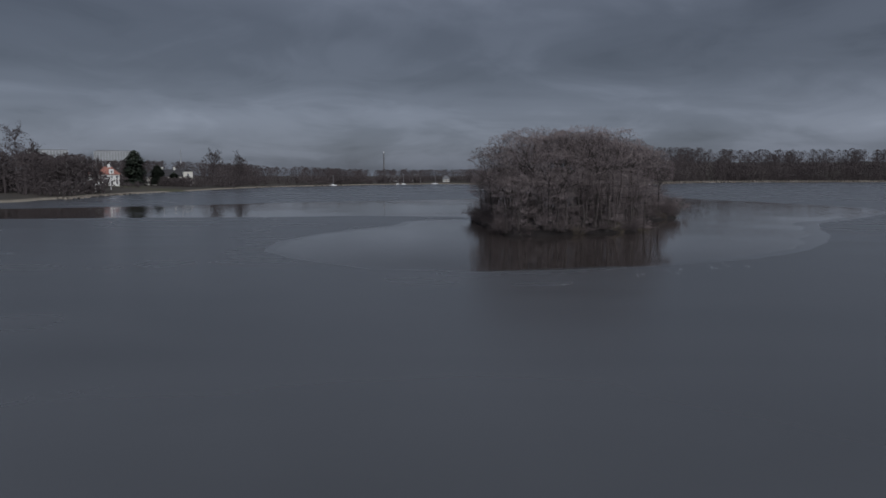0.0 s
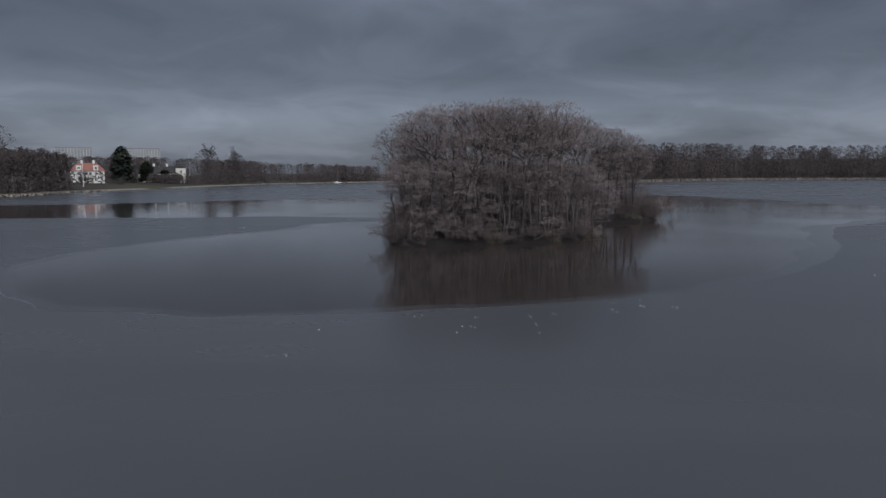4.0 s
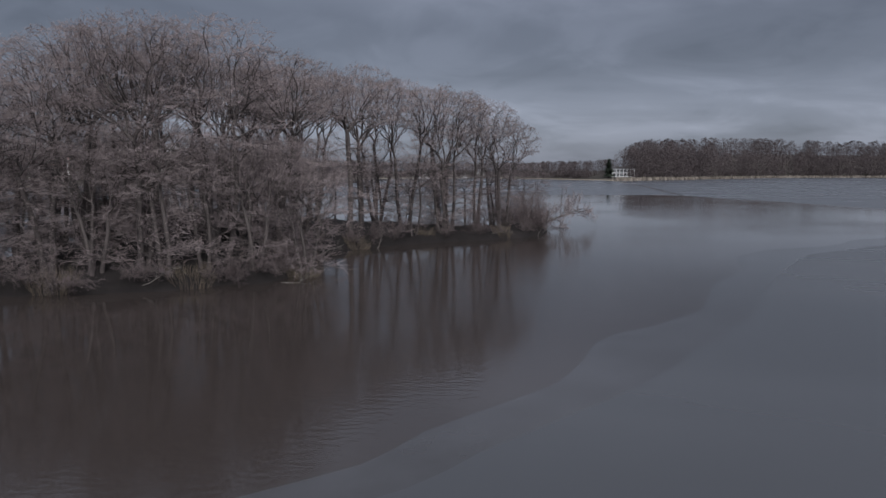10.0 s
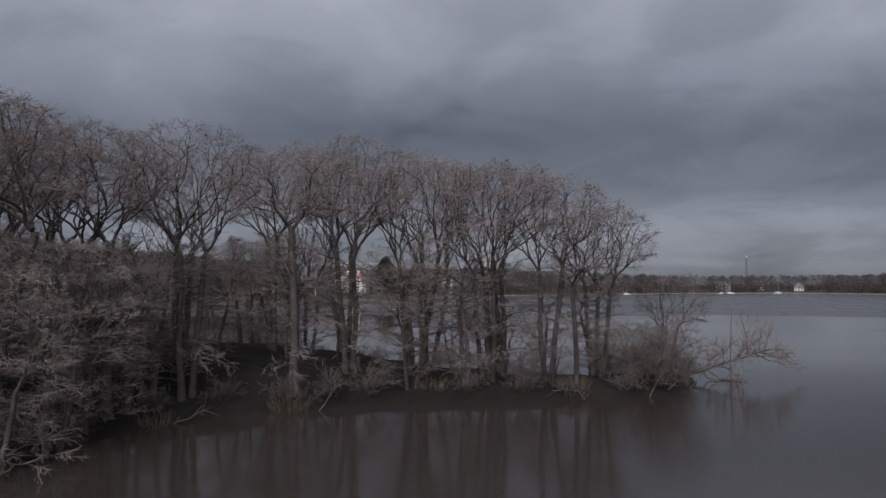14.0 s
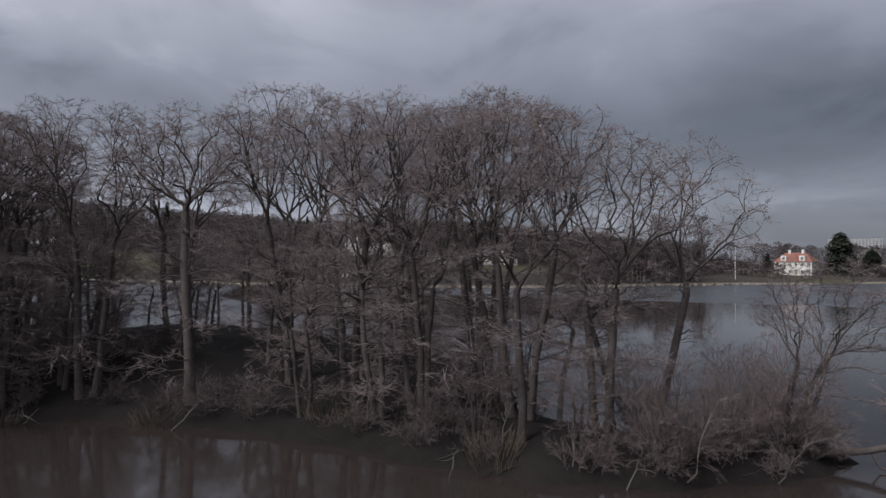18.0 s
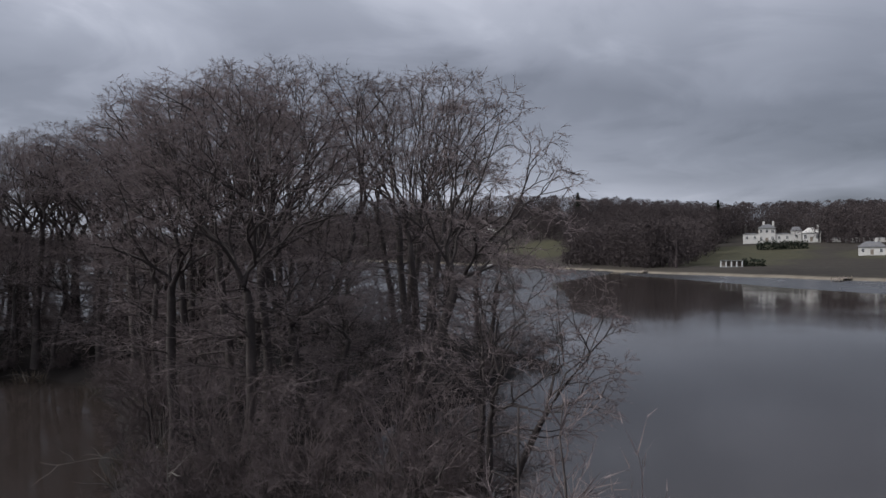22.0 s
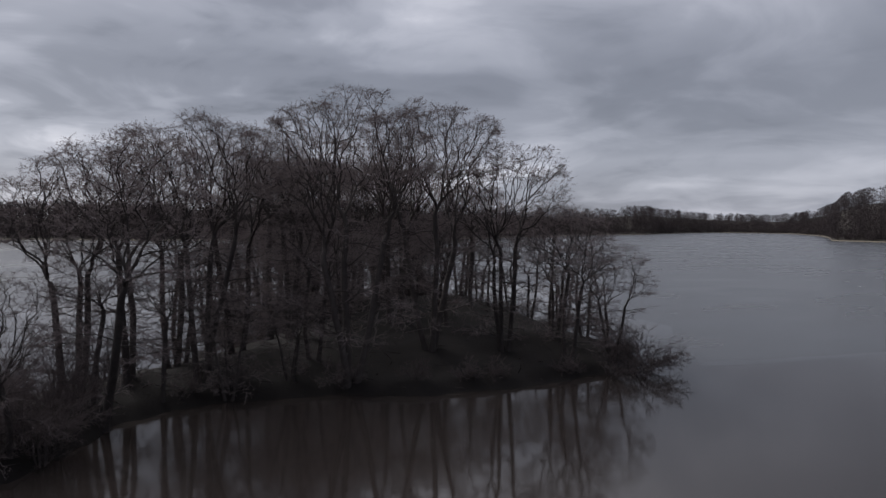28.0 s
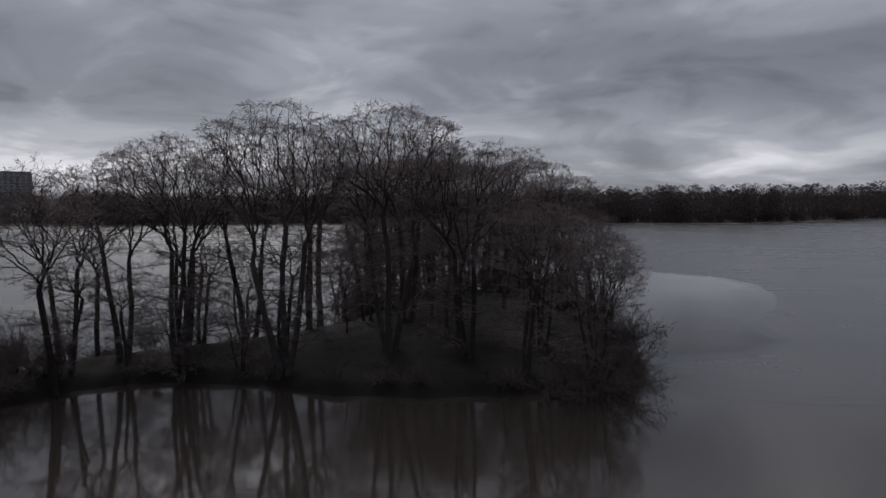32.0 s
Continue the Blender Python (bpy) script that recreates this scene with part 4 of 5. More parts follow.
# ---- far woods ----
def far_tree(seed, height, width, blades, low=0.07):
    """A bare tree for the distance: a trunk, limbs and fans of fine branches, as plain triangles."""
    rng = random.Random(seed)
    v, f = [], []

    def sliver(p, q, w):
        side = (q - p).cross(Vector((rng.gauss(0, 1), rng.gauss(0, 1), rng.gauss(0, 0.4)))).normalized() * w
        at = len(v)
        v.extend((tuple(p - side), tuple(p + side), tuple(q)))
        f.append((at, at + 1, at + 2))

    for _ in range(3):
        sliver(Vector((rng.gauss(0, 0.15), rng.gauss(0, 0.15), -0.5)), Vector((rng.gauss(0, 0.5), rng.gauss(0, 0.5), height * 0.8)), 0.26)
    low = height * low
    for _ in range(blades):
        a, t = rng.uniform(0, math.tau), rng.random() ** 0.72
        z = low + (height - low) * t
        full = (1 - max(0.0, (t - 0.35) / 0.65) ** 2.4) ** 0.5 * width * (0.72 + 0.28 * min(t / 0.35, 1))
        r = full * rng.random() ** 0.4
        q = Vector((math.cos(a) * r, math.sin(a) * r, z))
        b = a + rng.gauss(0, 0.9)
        p = q - Vector((math.cos(b) * rng.uniform(0.3, 1.2), math.sin(b) * rng.uniform(0.3, 1.2), rng.uniform(-0.2, 0.9)))
        sliver(p, q, rng.uniform(0.14, 0.28))
    return np.array(v, np.float32), np.array(f, np.int32)


def many(name, label, category, mat, kinds, rows):
    """Copies of plain shapes joined into one mesh: rows of kind, x, y, z, turn, size, tallness."""
    vs, fs, at = [], [], 0
    for k, x, y, z, turn, s, tall in rows:
        v, f = kinds[k]
        c, sn = math.cos(turn) * s, math.sin(turn) * s
        w = np.empty_like(v)
        w[:, 0] = v[:, 0] * c - v[:, 1] * sn + x
        w[:, 1] = v[:, 0] * sn + v[:, 1] * c + y
        w[:, 2] = v[:, 2] * s * tall + z
        vs.append(w)
        fs.append(f + at)
        at += len(v)
    v, f = np.concatenate(vs), np.concatenate(fs)
    me = bpy.data.meshes.new(name)
    me.vertices.add(len(v))
    me.vertices.foreach_set("co", v.ravel())
    me.loops.add(f.size)
    me.loops.foreach_set("vertex_index", f.ravel())
    me.polygons.add(len(f))
    me.polygons.foreach_set("loop_start", np.arange(0, f.size, 3, dtype=np.int32))
    me.update()
    me.validate()
    me.materials.append(mat)
    return tagged(new(name, me), label, category, kind="stuff")


# clear stretches: bearing from, to, metres behind the shore from, to
CLEAR = [(-42, -31, 0, 95), (-31, -26, 0, 120), (-90, -78, 0, 14), (-78, -60, 0, 165), (-78, -72, 0, 215), (-60, -53, 0, 135), (-97, -89.5, 5, 105), (-100.5, -96.5, 40, 140), (9, 12.2, 0, 60), (-3.5, 0.5, 0, 30)]
# woods: bearing from, to, first and last row behind the shore, trees, height
WOODS_AT = [(11.2, 48, 14, 240, 1000, 19), (48, 118, 20, 200, 110, 18), (118, 152, 10, 190, 460, 18), (150, 180, 8, 140, 540, 17), (-180, -148, 6, 150, 600, 16), (-148, -138, 6, 180, 300, 16), (-138, -118, 10, 260, 560, 16), (-136, -123, 5, 60, 200, 14), (-137, -122, 90, 290, 460, 14),
            (-118, -97, 10, 260, 480, 17), (-97, -77, 12, 260, 520, 16), (-90, -52, 170, 420, 800, 17), (-60, -50, 40, 200, 110, 15), (-52, -40, 8, 130, 80, 14), (-40, -20, 60, 220, 190, 14), (-28, -12, 10, 110, 100, 12),
            (-14, 11, 10, 130, 330, 11)]
kinds = [far_tree(200 + i, 1.0 * h, w, b) for i, (h, w, b) in enumerate(((15.5, 6.4, 270), (15, 6.6, 270), (15.6, 6.0, 260), (15, 5.8, 250), (15.2, 7.0, 280), (14.9, 6.4, 260)))]
rng = random.Random(33)
for b0, b1, o0, o1, count, h in WOODS_AT:
    rows = []
    while len(rows) < count * 0.8:
        b = rng.uniform(b0, b1)
        out = o0 + (o1 - o0) * rng.random() ** 1.35
        if any(a0 < b < a1 and c0 <= out < c1 for a0, a1, c0, c1 in CLEAR):
            continue
        x, y, z = spot(b, out)
        k = rng.randrange(6)
        rows.append((k, x, y, z, rng.uniform(0, 6.28), rng.uniform(0.92, 1.03) * h / 15.5, rng.uniform(0.96, 1.04)))
    many("far_woods", "brown leafless woods on the lakeshore", "woods", WOODS, kinds, rows)

# undergrowth closes the woods' edge
low_kinds = []
for i in range(4):
    v, f = far_tree(300 + i, 4.5, 3.4, 90)
    low_kinds.append((v, f))
rows = []
for b0, b1, o0, o1, count, h in WOODS_AT:
    hill = -120 < b0 < -50
    for _ in range(int(count * (1.0 if hill else 0.7))):
        b = rng.uniform(b0, b1)
        out = o0 + rng.random() ** 1.5 * (o1 - o0 if hill else 60) - 3
        if any(a0 < b < a1 and c0 <= out < c1 for a0, a1, c0, c1 in CLEAR):
            continue
        x, y, z = spot(b, max(out, 3))
        rows.append((rng.randrange(4), x, y, z, rng.uniform(0, 6.28), rng.uniform(0.6, 1.3), 1.0))
for x, y, spread, count, size in ((-141, 374, 5, 14, 1.2), (-146, 374, 7, 10, 1.0), (-140, 378, 6, 8, 1.0), (-176, 322, 10, 18, 1.25), (-190, 300, 12, 16, 1.1), (-150, 340, 5, 5, 0.6), (-205, 330, 14, 16, 1.6), (-128, 388, 8, 8, 0.9)):
    for _ in range(count):
        px, py = x + rng.gauss(0, spread), y + rng.gauss(0, spread * 0.5)
        rows.append((rng.randrange(4), px, py, ground_at(px, py), rng.uniform(0, 6.28), size * rng.uniform(0.7, 1.2), 1.0))
many("far_undergrowth", "brown brush along the edge of the lakeshore woods", "brush", WOODS, low_kinds, rows)

# reed belts along the shores
rows_v, rows_f = [], []
for b0, b1, depth, step, tall in ((11.5, 48, 9, 0.03, 1.0), (-50, -38, 1, 0.1, 0.3), (-22, -12, 1.0, 0.12, 0.35)):
    b = b0
    while b < b1:
        out = rng.uniform(-depth, 1.0)
        x, y, _ = spot(b, out)
        h = rng.uniform(1.5, 2.5) * tall
        w = rng.uniform(0.5, 1.1)
        a = rng.uniform(0, 6.28)
        for _ in range(3):
            at = len(rows_v)
            px, py = x + rng.gauss(0, 1.0), y + rng.gauss(0, 1.0)
            rows_v += [(px - math.cos(a) * w, py - math.sin(a) * w, -0.2), (px + math.cos(a) * w, py + math.sin(a) * w, -0.2), (px + rng.gauss(0, 0.5), py + rng.gauss(0, 0.5), h)]
            rows_f.append((at, at + 1, at + 2))
            a += 1.1
        b += step * rng.uniform(0.6, 1.4)
tagged(new("reed_bed", mesh("reed_bed", rows_v, rows_f, REED)), "pale tan winter reeds along the far shore", "reeds", kind="stuff")


# ---- single trees on the far shore ----
def shore_tree(x, y, height, width, label, mat=WOODS, seed=0):
    rng = random.Random(500 + seed)
    base = new("bare_tree")
    base.location = (x, y, ground_at(x, y))
    tagged(base, label, "tree")
    trunk, crown = Sticks(), Sticks()
    stem = grow(rng, (0, 0, -0.3), (0, 0, 1), height * 0.9, 6, 0.05, 0.05)
    trunk.tube(stem, [0.018 * height * (1 - 0.15 * i) for i in range(7)], 6)
    for j in range(16):
        p, d = along(stem, rng.uniform(0.28, 1.0))
        limb = grow(rng, p, turned(rng, Vector((0, 0, 1)), rng.uniform(0.4, 1.0), j * 2.4), width * rng.uniform(0.6, 1.0), 4, 0.15, 0.10)
        trunk.tube(limb, [0.0065 * height * (1 - 0.2 * i) for i in range(5)], 4)
        for _ in range(12):
            q, e = along(limb, rng.uniform(0.25, 1.0))
            sub = grow(rng, q, turned(rng, e, rng.uniform(0.4, 1.0)), rng.uniform(1.2, 2.8), 2, 0.15, 0.06)
            crown.tube(sub, (0.07, 0.05, 0.004), 3)
            for _ in range(4):
                q2, e2 = along(sub, rng.uniform(0.2, 1))
                crown.tube(grow(rng, q2, turned(rng, e2, rng.uniform(0.4, 0.9)), rng.uniform(0.7, 1.5), 1, 0.1, 0.05), (0.05, 0.004), 3)
    if width > 4:
        v, f = far_tree(seed + 700, height, width, 520, 0.3)
        at = len(crown.v)
        crown.v += [tuple(float(a) for a in p) for p in v]
        crown.f += [tuple(int(a) + at for a in t) for t in f]
    part("trunk", mesh("trunk", trunk.v, trunk.f, mat), mat, base)
    part("crown", mesh("crown", crown.v, crown.f, WOODS), WOODS, base)


def conifer(x, y, height, width, label, seed=0, domed=False):
    rng = random.Random(600 + seed)
    base = new("conifer_tree")
    base.location = (x, y, ground_at(x, y))
    tagged(base, label, "tree")
    bm = bm_tube(bmesh.new(), [(0, 0, -0.4), (0, 0, height * 0.5), (0, 0, height * 0.97)], [0.4, 0.25, 0.05], 6)
    part("trunk", bm, BARK, base)
    v, f = [], []
    for _ in range(2600 if domed else 1000):
        t = rng.random() ** 0.75
        z = height * (0.06 + 0.92 * (1 - t))
        r = width * (max(0.0, 1 - (1 - t) ** 3.2) ** 0.5 * rng.uniform(0.5, 1.0) * (0.9 + 0.12 * math.sin(z * 1.1)) if domed else (0.15 + 0.85 * t ** 0.7) * rng.uniform(0.35, 1.0) * (0.85 + 0.3 * math.sin(z * 1.7)))
        a = rng.uniform(0, math.tau)
        c = Vector((math.cos(a) * r, math.sin(a) * r, z))
        out_way = Vector((math.cos(a), math.sin(a), rng.uniform(-0.4, 0.1)))
        side = Vector((-math.sin(a), math.cos(a), 0)) * rng.uniform(0.35, 0.8)
        at = len(v)
        v += [tuple(c - side), tuple(c + side), tuple(c + out_way * rng.uniform(0.7, 1.5)), tuple(c - out_way * 0.8 + Vector((0, 0, 0.4)))]
        f += [(at, at + 1, at + 2), (at + 1, at, at + 3)]
    part("crown", mesh("crown", v, f, CONIFER), CONIFER, base)


conifer(-162, 370, 18.5, 6.6, "broad dark cedar beside the red-roofed villa", 1, True)
conifer(-153, 377, 11, 4.0, "dark bushy yew beside the broad cedar", 12, True)
conifer(-150, 392, 7, 3.0, "dark yew beside the white manor", 2, True)
conifer(-181, 349, 9, 2.4, "slim dark conifer near the red-roofed villa", 3)
conifer(-262, 256, 24, 5.0, "tall dark fir above the white villa", 4)
conifer(-275, 249, 19, 4.0, "dark fir above the white villa", 5)
conifer(92, 520, 12, 4.0, "dark round conifer beside the lakeside clubhouse", 6)
conifer(-352, 178, 22, 3.0, "tall dark fir in the hillside woods", 7)
conifer(-372, 102, 23, 3.0, "tall dark fir in the hillside woods", 8)
for i, (x, y, h, w) in enumerate([(-199, 331, 25, 8.5), (-212, 318, 24, 8), (-140, 240, 15, 5), (-137, 418, 19, 8.5), (-122, 424, 17, 6), (-172, 232, 20, 7)]):
    shore_tree(x, y, h, w, "large bare spreading tree on the lakeshore", WOODS, i)
for i in range(16):
    b = -47.5 + i * 0.38 + rng.uniform(-0.15, 0.15)
    x, y, z = spot(b, rng.uniform(10, 30))
    shore_tree(x, y, rng.uniform(10, 13), 2.0, "slender white-barked birch on the lakeshore", BIRCH, 40 + i)


# ---- houses ----
def hip_roof(bm, w, d, z, h, ridge, over=0.5, y0=0.0):
    a, c = w / 2 + over, d / 2 + over
    r = ridge / 2
    vs = [bm.verts.new(p) for p in ((-a, y0 - c, z), (a, y0 - c, z), (a, y0 + c, z), (-a, y0 + c, z), (-r, y0, z + h), (r, y0, z + h))]
    for f in ((0, 1, 5, 4), (1, 2, 5), (2, 3, 4, 5), (3, 0, 4), (3, 2, 1, 0)):
        bm.faces.new([vs[i] for i in f])
    return bm


def window(parent, x, y, z, w, h, facing=-1):
    frame_ob = part("window", box(-w / 2, -0.05, -h / 2, w / 2, 0.05, h / 2), PAINT_WHITE, parent)
    frame_ob.location = (x, y + facing * 0.02, z)
    bm = bmesh.new()
    for sx in (-1, 1):
        bm_box(bm, min(sx * 0.06, sx * (w / 2 - 0.1)), -0.075, -h / 2 + 0.1, max(sx * 0.06, sx * (w / 2 - 0.1)), 0.075, h / 2 - 0.1)
    part("pane", bm, GLASS, frame_ob)


def villa(name, label, x, y, facing, w, d, wall_h, roof_h, ridge, roof_mat, cols, storeys, chimneys=(), wings=(), dormers=0, tower=None, z=None, plaster=None, size=1.0):
    """A house whose front looks along -y before it is turned; facing: the front's bearing, clockwise from +y."""
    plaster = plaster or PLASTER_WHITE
    base = new(name)
    base.matrix_basis = pose(x, y, ground_at(x, y) if z is None else z, 0, 0, 180 - facing)
    tagged(base, label, "house")
    base.matrix_basis = base.matrix_basis @ Matrix.Scale(size, 4)
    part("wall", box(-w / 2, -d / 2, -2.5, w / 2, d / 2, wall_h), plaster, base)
    roof = part("roof", hip_roof(bmesh.new(), w, d, wall_h, roof_h, ridge), roof_mat, base)
    for cx in chimneys:
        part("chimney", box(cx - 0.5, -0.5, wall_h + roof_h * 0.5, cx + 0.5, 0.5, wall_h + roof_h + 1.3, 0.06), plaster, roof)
    step = wall_h / storeys
    for s in range(storeys):
        for c in range(cols):
            wx = -w / 2 + w * (c + 0.5) / cols
            if s == 0 and c == cols // 2:
                part("door", box(wx - 0.6, -d / 2 - 0.06, 0.1, wx + 0.6, -d / 2 + 0.05, 2.3), TIMBER, base)
            else:
                window(base, wx, -d / 2, s * step + step * 0.55, 1.15, step * 0.52)
    for k in range(dormers):
        wx = -w / 4 + (w / 2) * k / max(1, dormers - 1)
        dm = part("dormer", box(wx - 1.1, -d / 2 - 0.1, wall_h + 0.2, wx + 1.1, -d / 8, wall_h + 2.6), plaster, base)
        window(dm, wx, -d / 2 - 0.12, wall_h + 1.4, 1.2, 1.3)
    for wx, ww, wd, wh, wr in wings:
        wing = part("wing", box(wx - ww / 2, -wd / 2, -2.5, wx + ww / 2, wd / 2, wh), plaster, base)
        if wr:
            bm = hip_roof(bmesh.new(), ww, wd, wh, wr, ww * 0.6, 0.3)
            bmesh.ops.translate(bm, verts=bm.verts[:], vec=(wx, 0, 0))
            part("roof", bm, roof_mat, base)
        for c in range(max(1, int(ww / 3))):
            window(wing, wx - ww / 2 + ww * (c + 0.5) / max(1, int(ww / 3)), -wd / 2, wh * 0.55, 1.1, 1.5)
    if tower:
        tx, tw, th = tower
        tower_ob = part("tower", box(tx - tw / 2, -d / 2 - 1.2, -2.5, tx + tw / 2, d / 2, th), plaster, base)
        bm = bmesh.new()
        vs = [bm.verts.new(p) for p in ((tx - tw / 2 - 0.2, -d / 2 - 1.4, th), (tx + tw / 2 + 0.2, -d / 2 - 1.4, th), (tx + tw / 2 + 0.2, d / 2, th), (tx - tw / 2 - 0.2, d / 2, th), (tx, -d / 2 - 1.0, th + 1.8), (tx, d / 2, th + 1.8))]
        for f in ((0, 1, 4), (1, 2, 5, 4), (2, 3, 5), (3, 0, 4, 5), (3, 2, 1, 0)):
            bm.faces.new([vs[i] for i in f])
        part("roof", bm, roof_mat, base)
        for s in range(2):
            window(tower_ob, tx, -d / 2 - 1.2, 2.2 + s * 3.4, 1.3, 1.7)
    return base


def toward(x, y, tx=25.0, ty=90.0):
    return math.degrees(math.atan2(tx - x, ty - y))


villa("villa", "white villa with a red tiled hipped roof by the lake", -172, 356, toward(-172, 356) + 8, 14.6, 10, 5.6, 3.9, 8.0, TILE_RED, 6, 2, (-2.4, 2.8), (), 2)
villa("manor_house", "white manor house with a dark roof and a gabled tower", -158, 404, toward(-158, 404), 23, 10, 4.8, 4.0, 17, ROOF_DARK, 7, 1, (-3, 3.6), (), 0, (10.0, 5.0, 7.6), None, PLASTER_CREAM)
villa("white_villa", "long white villa with a grey-brown hipped roof and chimneys", -249, 247, toward(-249, 247, 55, 125), 21, 10, 4.4, 5.0, 14, SLATE, 8, 1, (-8.6, 8.6), ((14.5, 8, 7, 3.2, 0), (-14, 7, 7, 2.6, 0)), 0, size=0.7)
villa("palace", "white country house with a raised middle and two wings", -321, 197, toward(-321, 197, 53, 131), 7.5, 8, 7.0, 2.0, 2.5, SLATE, 3, 2, (-1.5, 2.8), ((-7.2, 7, 7, 4.2, 0.4), (7.2, 7, 7, 4.2, 0.4), (12.8, 4.5, 7, 5.6, 2.0)), 0)
villa("white_house", "white two-storey house among hillside trees", -356, 50, toward(-356, 50, 50, 140), 11, 9, 7.0, 2.8, 6, PLASTER_WHITE, 4, 2, (2.5,), ((-11, 6, 7, 6.5, 1.2),))
villa("white_cottage", "small white house with a grey roof on the hillside", -234, 217, toward(-234, 217, 55, 125), 10, 7, 3.4, 2.4, 5, SLATE, 3, 1, (1.5,), size=0.85)
villa("white_cottage", "small white house beside the country house", -308, 214, toward(-308, 214, 55, 125), 7.5, 7, 4.2, 2.4, 3, PLASTER_WHITE, 3, 1, (2.5,))
villa("lakeside_house", "small white gabled house on the far shore", 2, 640, toward(2, 640), 6, 6, 2.6, 3.2, 2.5, SLATE, 3, 1)
villa("boathouse_cottage", "dark-roofed cottage on the far shore", -26, 640, toward(-26, 640), 11, 8, 3.0, 4.0, 6, SLATE, 4, 1)
villa("boathouse_cottage", "dark-roofed cottage on the far shore beside moored boats", -48, 628, toward(-48, 628), 12, 8, 3.0, 3.6, 7, SLATE, 4, 1)


def clubhouse(x, y):
    base = new("clubhouse")
    base.matrix_basis = pose(x, y, ground_at(x, y), 0, 0, 180 - toward(x, y, 47, 76)) @ Matrix.Scale(0.76, 4)
    tagged(base, "white two-storey lakeside clubhouse with glazed balconies", "house")
    part("wall", box(-12, -4, -1.5, 12, 5, 7.2), CONCRETE, base)
    part("roof", box(-12.5, -4.6, 7.2, 12.5, 5.5, 7.6), SLATE, base)
    for s in range(2):
        balcony = part("balcony", box(-12, -5.4, 0.2 + s * 3.5, 12, -4.0, 0.45 + s * 3.5), PLASTER_WHITE, base)
        for k in range(9):
            px = -12 + 24 * k / 8
            part("post", box(px - 0.18, -5.4, 0.45 + s * 3.5, px + 0.18, -5.1, 3.7 + s * 3.5), PAINT_WHITE, balcony)
        for k in range(8):
            window(base, -10.5 + 3 * k, -4.0, 2.1 + s * 3.5, 2.3, 2.2)


clubhouse(100, 528)


def pavilion(x, y):
    base = new("pavilion")
    base.matrix_basis = pose(x, y, ground_at(x, y), 0, 0, 180 - toward(x, y, 53, 131)) @ Matrix.Scale(0.68, 4)
    tagged(base, "small dark bathing pavilion with white columns at the shore", "pavilion")
    part("back_wall", box(-4.5, 1.2, -1, 4.5, 2.4, 2.6), TIMBER, base)
    part("roof", box(-5, -2, 2.6, 5, 2.6, 2.95, 0.08), SLATE, base)
    part("floor", box(-5, -2, -1, 5, 1.2, 0.15), CONCRETE, base)
    for k in range(5):
        px = -4.4 + 2.2 * k
        part("column", bm_tube(bmesh.new(), [(px, -1.6, 0.15), (px, -1.6, 2.6)], [0.28, 0.24], 8), PAINT_WHITE, base)


pavilion(-177, 161.5)


def hedge(x, y, turn, length, width, height, label):
    rng = random.Random(int(length * 10))
    base = new("hedge")
    base.matrix_basis = pose(x, y, ground_at(x, y), 0, 0, turn)
    tagged(base, label, "hedge")
    v, f = [], []
    for _ in range(int(length * height * 22)):
        p = Vector((rng.uniform(-length / 2, length / 2), rng.uniform(-width / 2, width / 2), rng.uniform(0, height) * (0.85 + 0.15 * math.sin(rng.random() * 6))))
        a, c = (Vector((rng.gauss(0, 1), rng.gauss(0, 1), rng.gauss(0, 1))) * 0.28 for _ in range(2))
        at = len(v)
        v += [tuple(p - a), tuple(p + a), tuple(p + c)]
        f.append((at, at + 1, at + 2))
    part("foliage", mesh("foliage", v, f, CONIFER), CONIFER, base)


hedge(-276, 195, 70, 20, 3.5, 4.0, "dark evergreen hedge below the white country house")
hedge(-178, 167.5, 62, 8, 2.0, 2.3, "dark clipped hedge beside the bathing pavilion")
garden_wall = new("garden_wall")
garden_wall.matrix_basis = pose(-300, 233, ground_at(-300, 233), 0, 0, 66)
tagged(garden_wall, "long low white garden wall on the hillside", "wall")
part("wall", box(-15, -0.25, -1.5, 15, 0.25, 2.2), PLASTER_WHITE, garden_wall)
part("coping", box(-15.1, -0.35, 2.2, 15.1, 0.35, 2.4, 0.03), SLATE, garden_wall)


def flagpole(x, y, height):
    base = new("flagpole")
    base.location = (x, y, ground_at(x, y))
    tagged(base, "tall white flagpole on a lawn by the shore", "flagpole")
    part("pole", bm_tube(bmesh.new(), [(0, 0, -0.3), (0, 0, height * 0.5), (0, 0, height)], [0.10, 0.08, 0.05], 8), PAINT_WHITE, base)
    part("knob", bm_tube(bmesh.new(), [(0, 0, height), (0, 0, height + 0.15), (0, 0, height + 0.3)], [0.08, 0.2, 0.05], 8), PAINT_WHITE, base)


flagpole(-137, 290, 11)
flagpole(-383, -22, 12)


def apartment_block(x, y, width, height, storeys):
    base = new("apartment_block")
    base.matrix_basis = pose(x, y, ground_at(x, y), 0, 0, 180 - toward(x, y))
    tagged(base, "tall grey concrete apartment block behind the woods", "apartment block", "apartment blocks")
    part("wall", box(-width / 2, -6, -2, width / 2, 6, height), CONCRETE, base)
    part("roof", box(-width / 2 + 4, -5, height, width / 2 - 1, 5, height + 1.6), SLATE, base)
    step = height / storeys
    cols = int(width / 5)
    for s in range(storeys):
        for c in range(cols):
            px = -width / 2 + width * (c + 0.5) / cols
            win = part("window", box(px - 1.7, -6.06, s * step + 0.9, px + 1.7, -5.9, s * step + step - 0.5), FACADE_GLASS, base)
            part("balcony", box(px - 1.9, -7.0, s * step + 0.1, px + 1.9, -6.0, s * step + 0.85), CONCRETE, win)


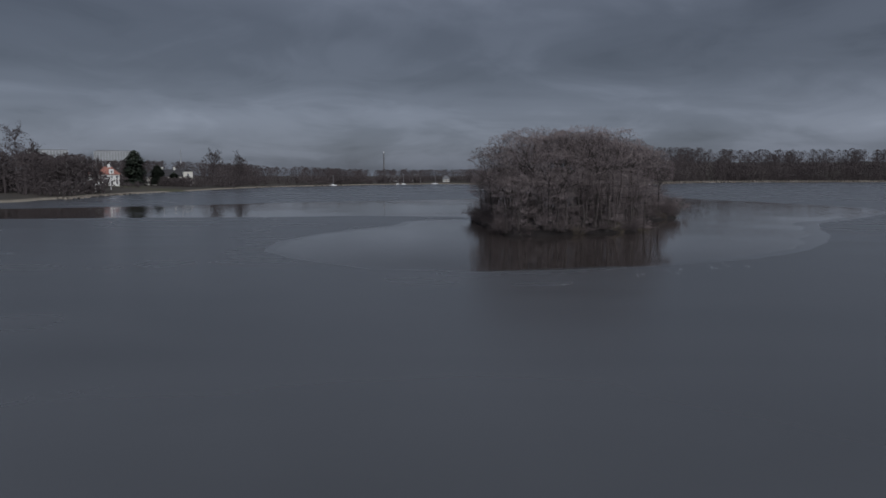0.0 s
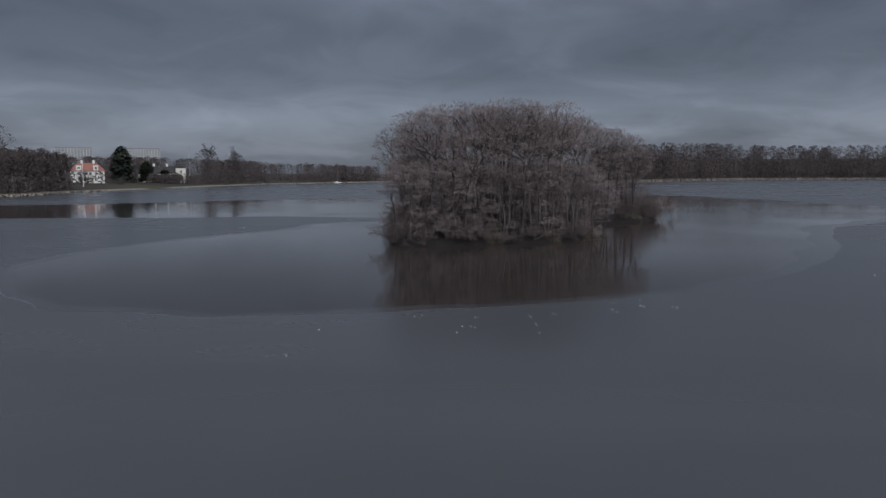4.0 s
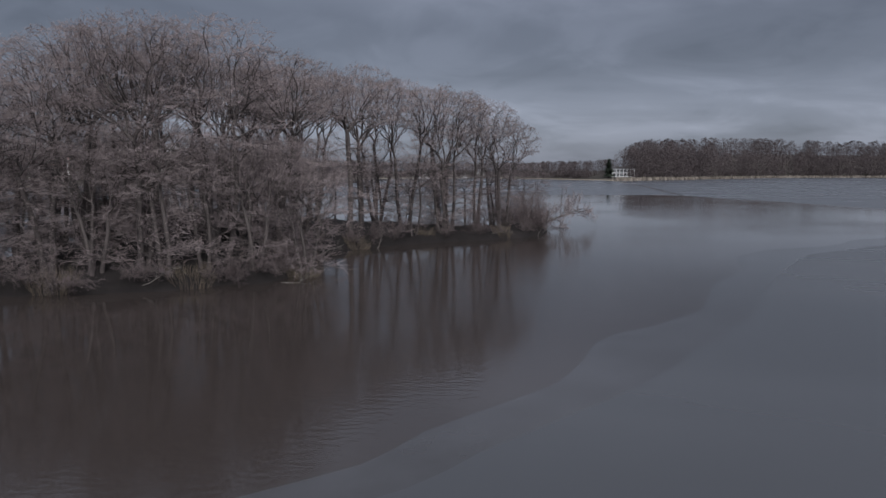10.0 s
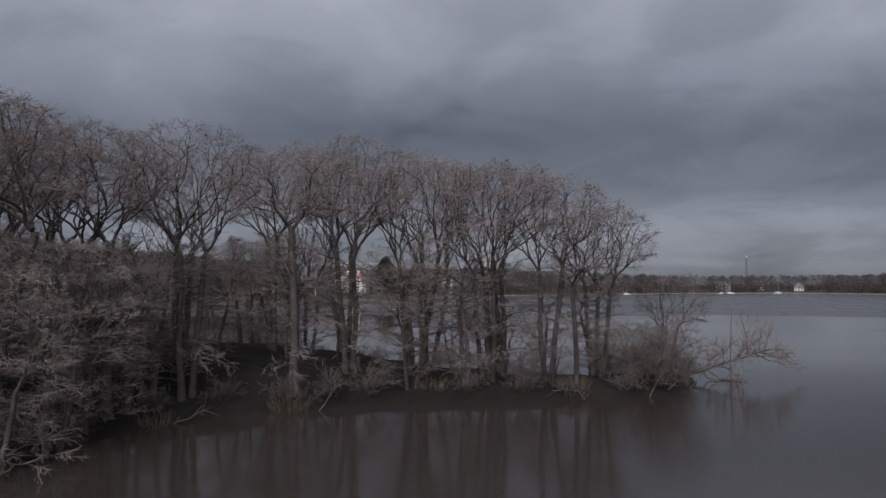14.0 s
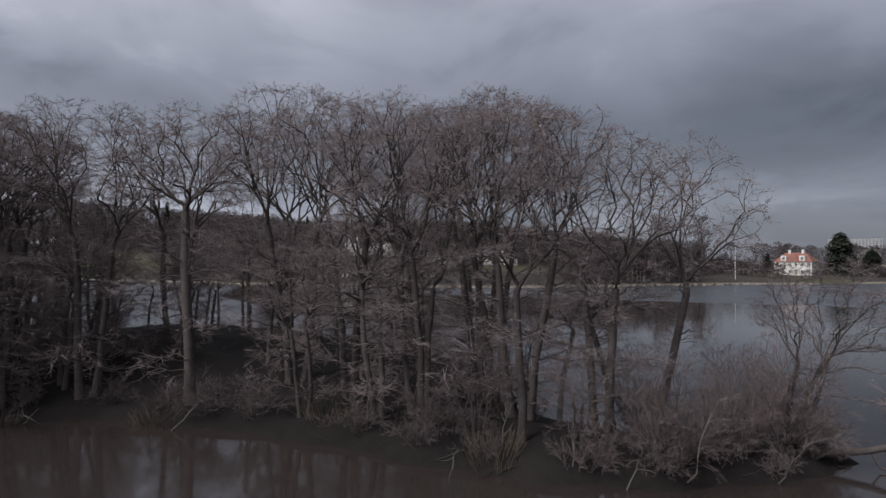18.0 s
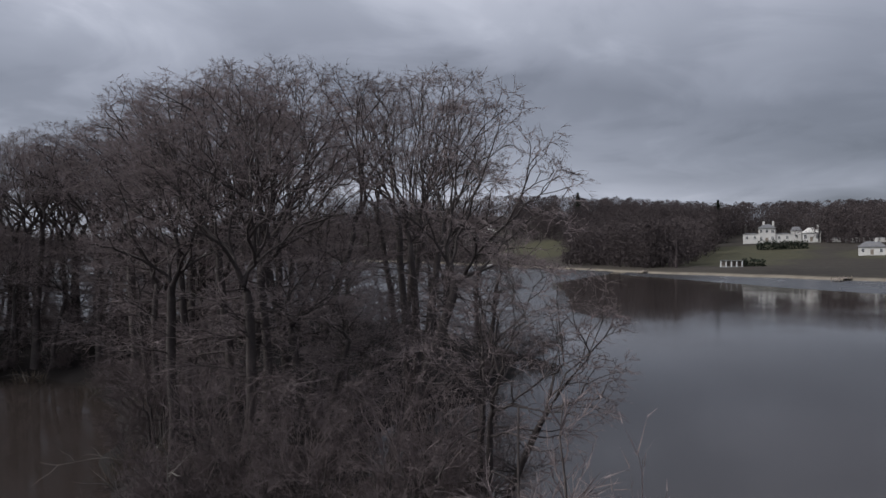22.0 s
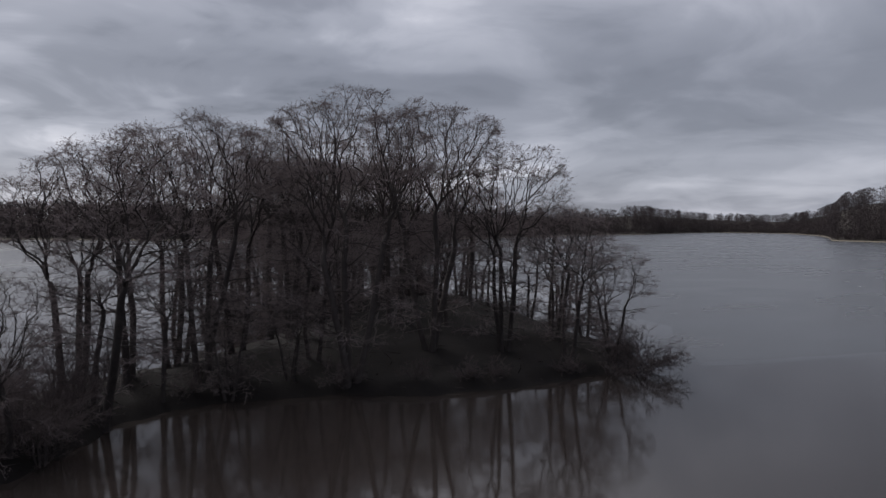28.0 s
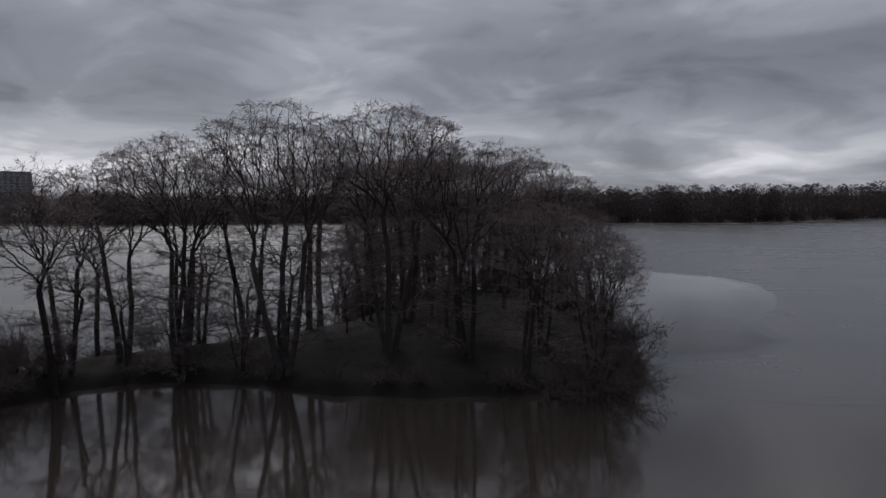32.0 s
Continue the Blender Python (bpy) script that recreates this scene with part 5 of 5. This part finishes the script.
for b, w in ((-35.9, 84), (-30.4, 68), (-26.0, 76)):
    apartment_block(19 + math.sin(radians(b)) * 1500, 28 + math.cos(radians(b)) * 1500, w, 50, 14)


apartment_block(502, -600, 34, 37, 11)


def smokestack(x, y, height):
    base = new("smokestack")
    base.location = (x, y, ground_at(x, y))
    tagged(base, "tall thin grey smokestack behind the far woods", "smokestack")
    part("shaft", bm_tube(bmesh.new(), [(0, 0, -1), (0, 0, height * 0.6), (0, 0, height)], [1.3, 1.0, 0.75], 12), SLATE, base)
    part("collar", bm_tube(bmesh.new(), [(0, 0, height - 2), (0, 0, height + 0.3)], [0.95, 0.95], 12), CONCRETE, base)


smokestack(-84, 990, 36)


def radio_mast(x, y, height):
    base = new("radio_mast")
    base.location = (x, y, ground_at(x, y))
    tagged(base, "thin grey lattice mast behind the trees", "mast")
    bm = bmesh.new()
    for k in range(3):
        a = k * math.tau / 3
        bm_tube(bm, [(math.cos(a) * 0.7, math.sin(a) * 0.7, -1), (math.cos(a) * 0.25, math.sin(a) * 0.25, height)], [0.14, 0.1], 5)
    part("legs", bm, STEEL, base)
    bm = bmesh.new()
    for i in range(int(height / 1.5)):
        z, z1 = i * 1.5, i * 1.5 + 1.5
        for k in range(3):
            a, c = k * math.tau / 3, (k + 1) * math.tau / 3
            r0, r1 = 0.7 - 0.45 * z / height, 0.7 - 0.45 * z1 / height
            bm_tube(bm, [(math.cos(a) * r0, math.sin(a) * r0, z), (math.cos(c) * r1, math.sin(c) * r1, z1)], [0.06, 0.06], 4)
    part("bracing", bm, STEEL, base)


radio_mast(-238, 640, 26)
radio_mast(-205, 650, 21)


def sailboat(x, y, turn, mast):
    base = new("sailboat")
    base.matrix_basis = pose(x, y, 0.0, 0, 0, turn)
    tagged(base, "small moored white sailboat with a bare mast", "boat", "moored boats")
    bm = bmesh.new()
    rings = []
    for s, half, keel in ((-2.6, 0.75, -0.1), (-1.2, 1.0, -0.3), (0.6, 0.95, -0.3), (2.0, 0.5, -0.15), (2.9, 0.05, 0.2)):
        rings.append([bm.verts.new(p) for p in ((s, -half, 0.65), (s, -half * 0.7, keel), (s, half * 0.7, keel), (s, half, 0.65))])
    for lo, hi in zip(rings, rings[1:]):
        for k in range(4):
            bm.faces.new((lo[k], lo[(k + 1) % 4], hi[(k + 1) % 4], hi[k]))
    bm.faces.new(rings[0][::-1])
    bm.faces.new(rings[-1])
    part("hull", bm, PAINT_WHITE, base)
    part("cabin", box(-0.6, -0.5, 0.6, 1.0, 0.5, 1.05, 0.1), PAINT_WHITE, base)
    part("mast", bm_tube(bmesh.new(), [(0.6, 0, 0.6), (0.6, 0, mast)], [0.09, 0.06], 6), STEEL, base)
    part("boom", bm_tube(bmesh.new(), [(0.6, 0, 1.4), (-2.0, 0, 1.5)], [0.07, 0.06], 6), STEEL, base)


for b, out, turn, mast in ((-13.4, -6, 20, 8), (-5.9, -5, 10, 9), (-6.4, -9, 70, 7), (-2.6, -6, 40, 6.5), (-97, -6, 80, 5)):
    x, y, _ = spot(b, out)
    sailboat(x, y, turn, mast)


def jetty(x, y, turn, length):
    base = new("jetty")
    base.matrix_basis = pose(x, y, 0, 0, 0, turn)
    tagged(base, "weathered wooden jetty at the shore", "jetty")
    k = 0
    while k * 0.5 < length:
        part("plank", box(k * 0.5, -0.9, 0.55, k * 0.5 + 0.46, 0.9, 0.62), TIMBER, base)
        k += 1
    for i in range(int(length / 3) + 1):
        for sy in (-0.8, 0.8):
            part("post", bm_tube(bmesh.new(), [(i * 3, sy, -1.2), (i * 3, sy, 1.0)], [0.1, 0.09], 6), TIMBER, base)


for b, length in ((-13.8, 12), (-6.2, 15), (-80.5, 8), (-62, 9)):
    x, y, _ = spot(b, 2)
    jetty(x, y, 90 - toward(x, y), length)
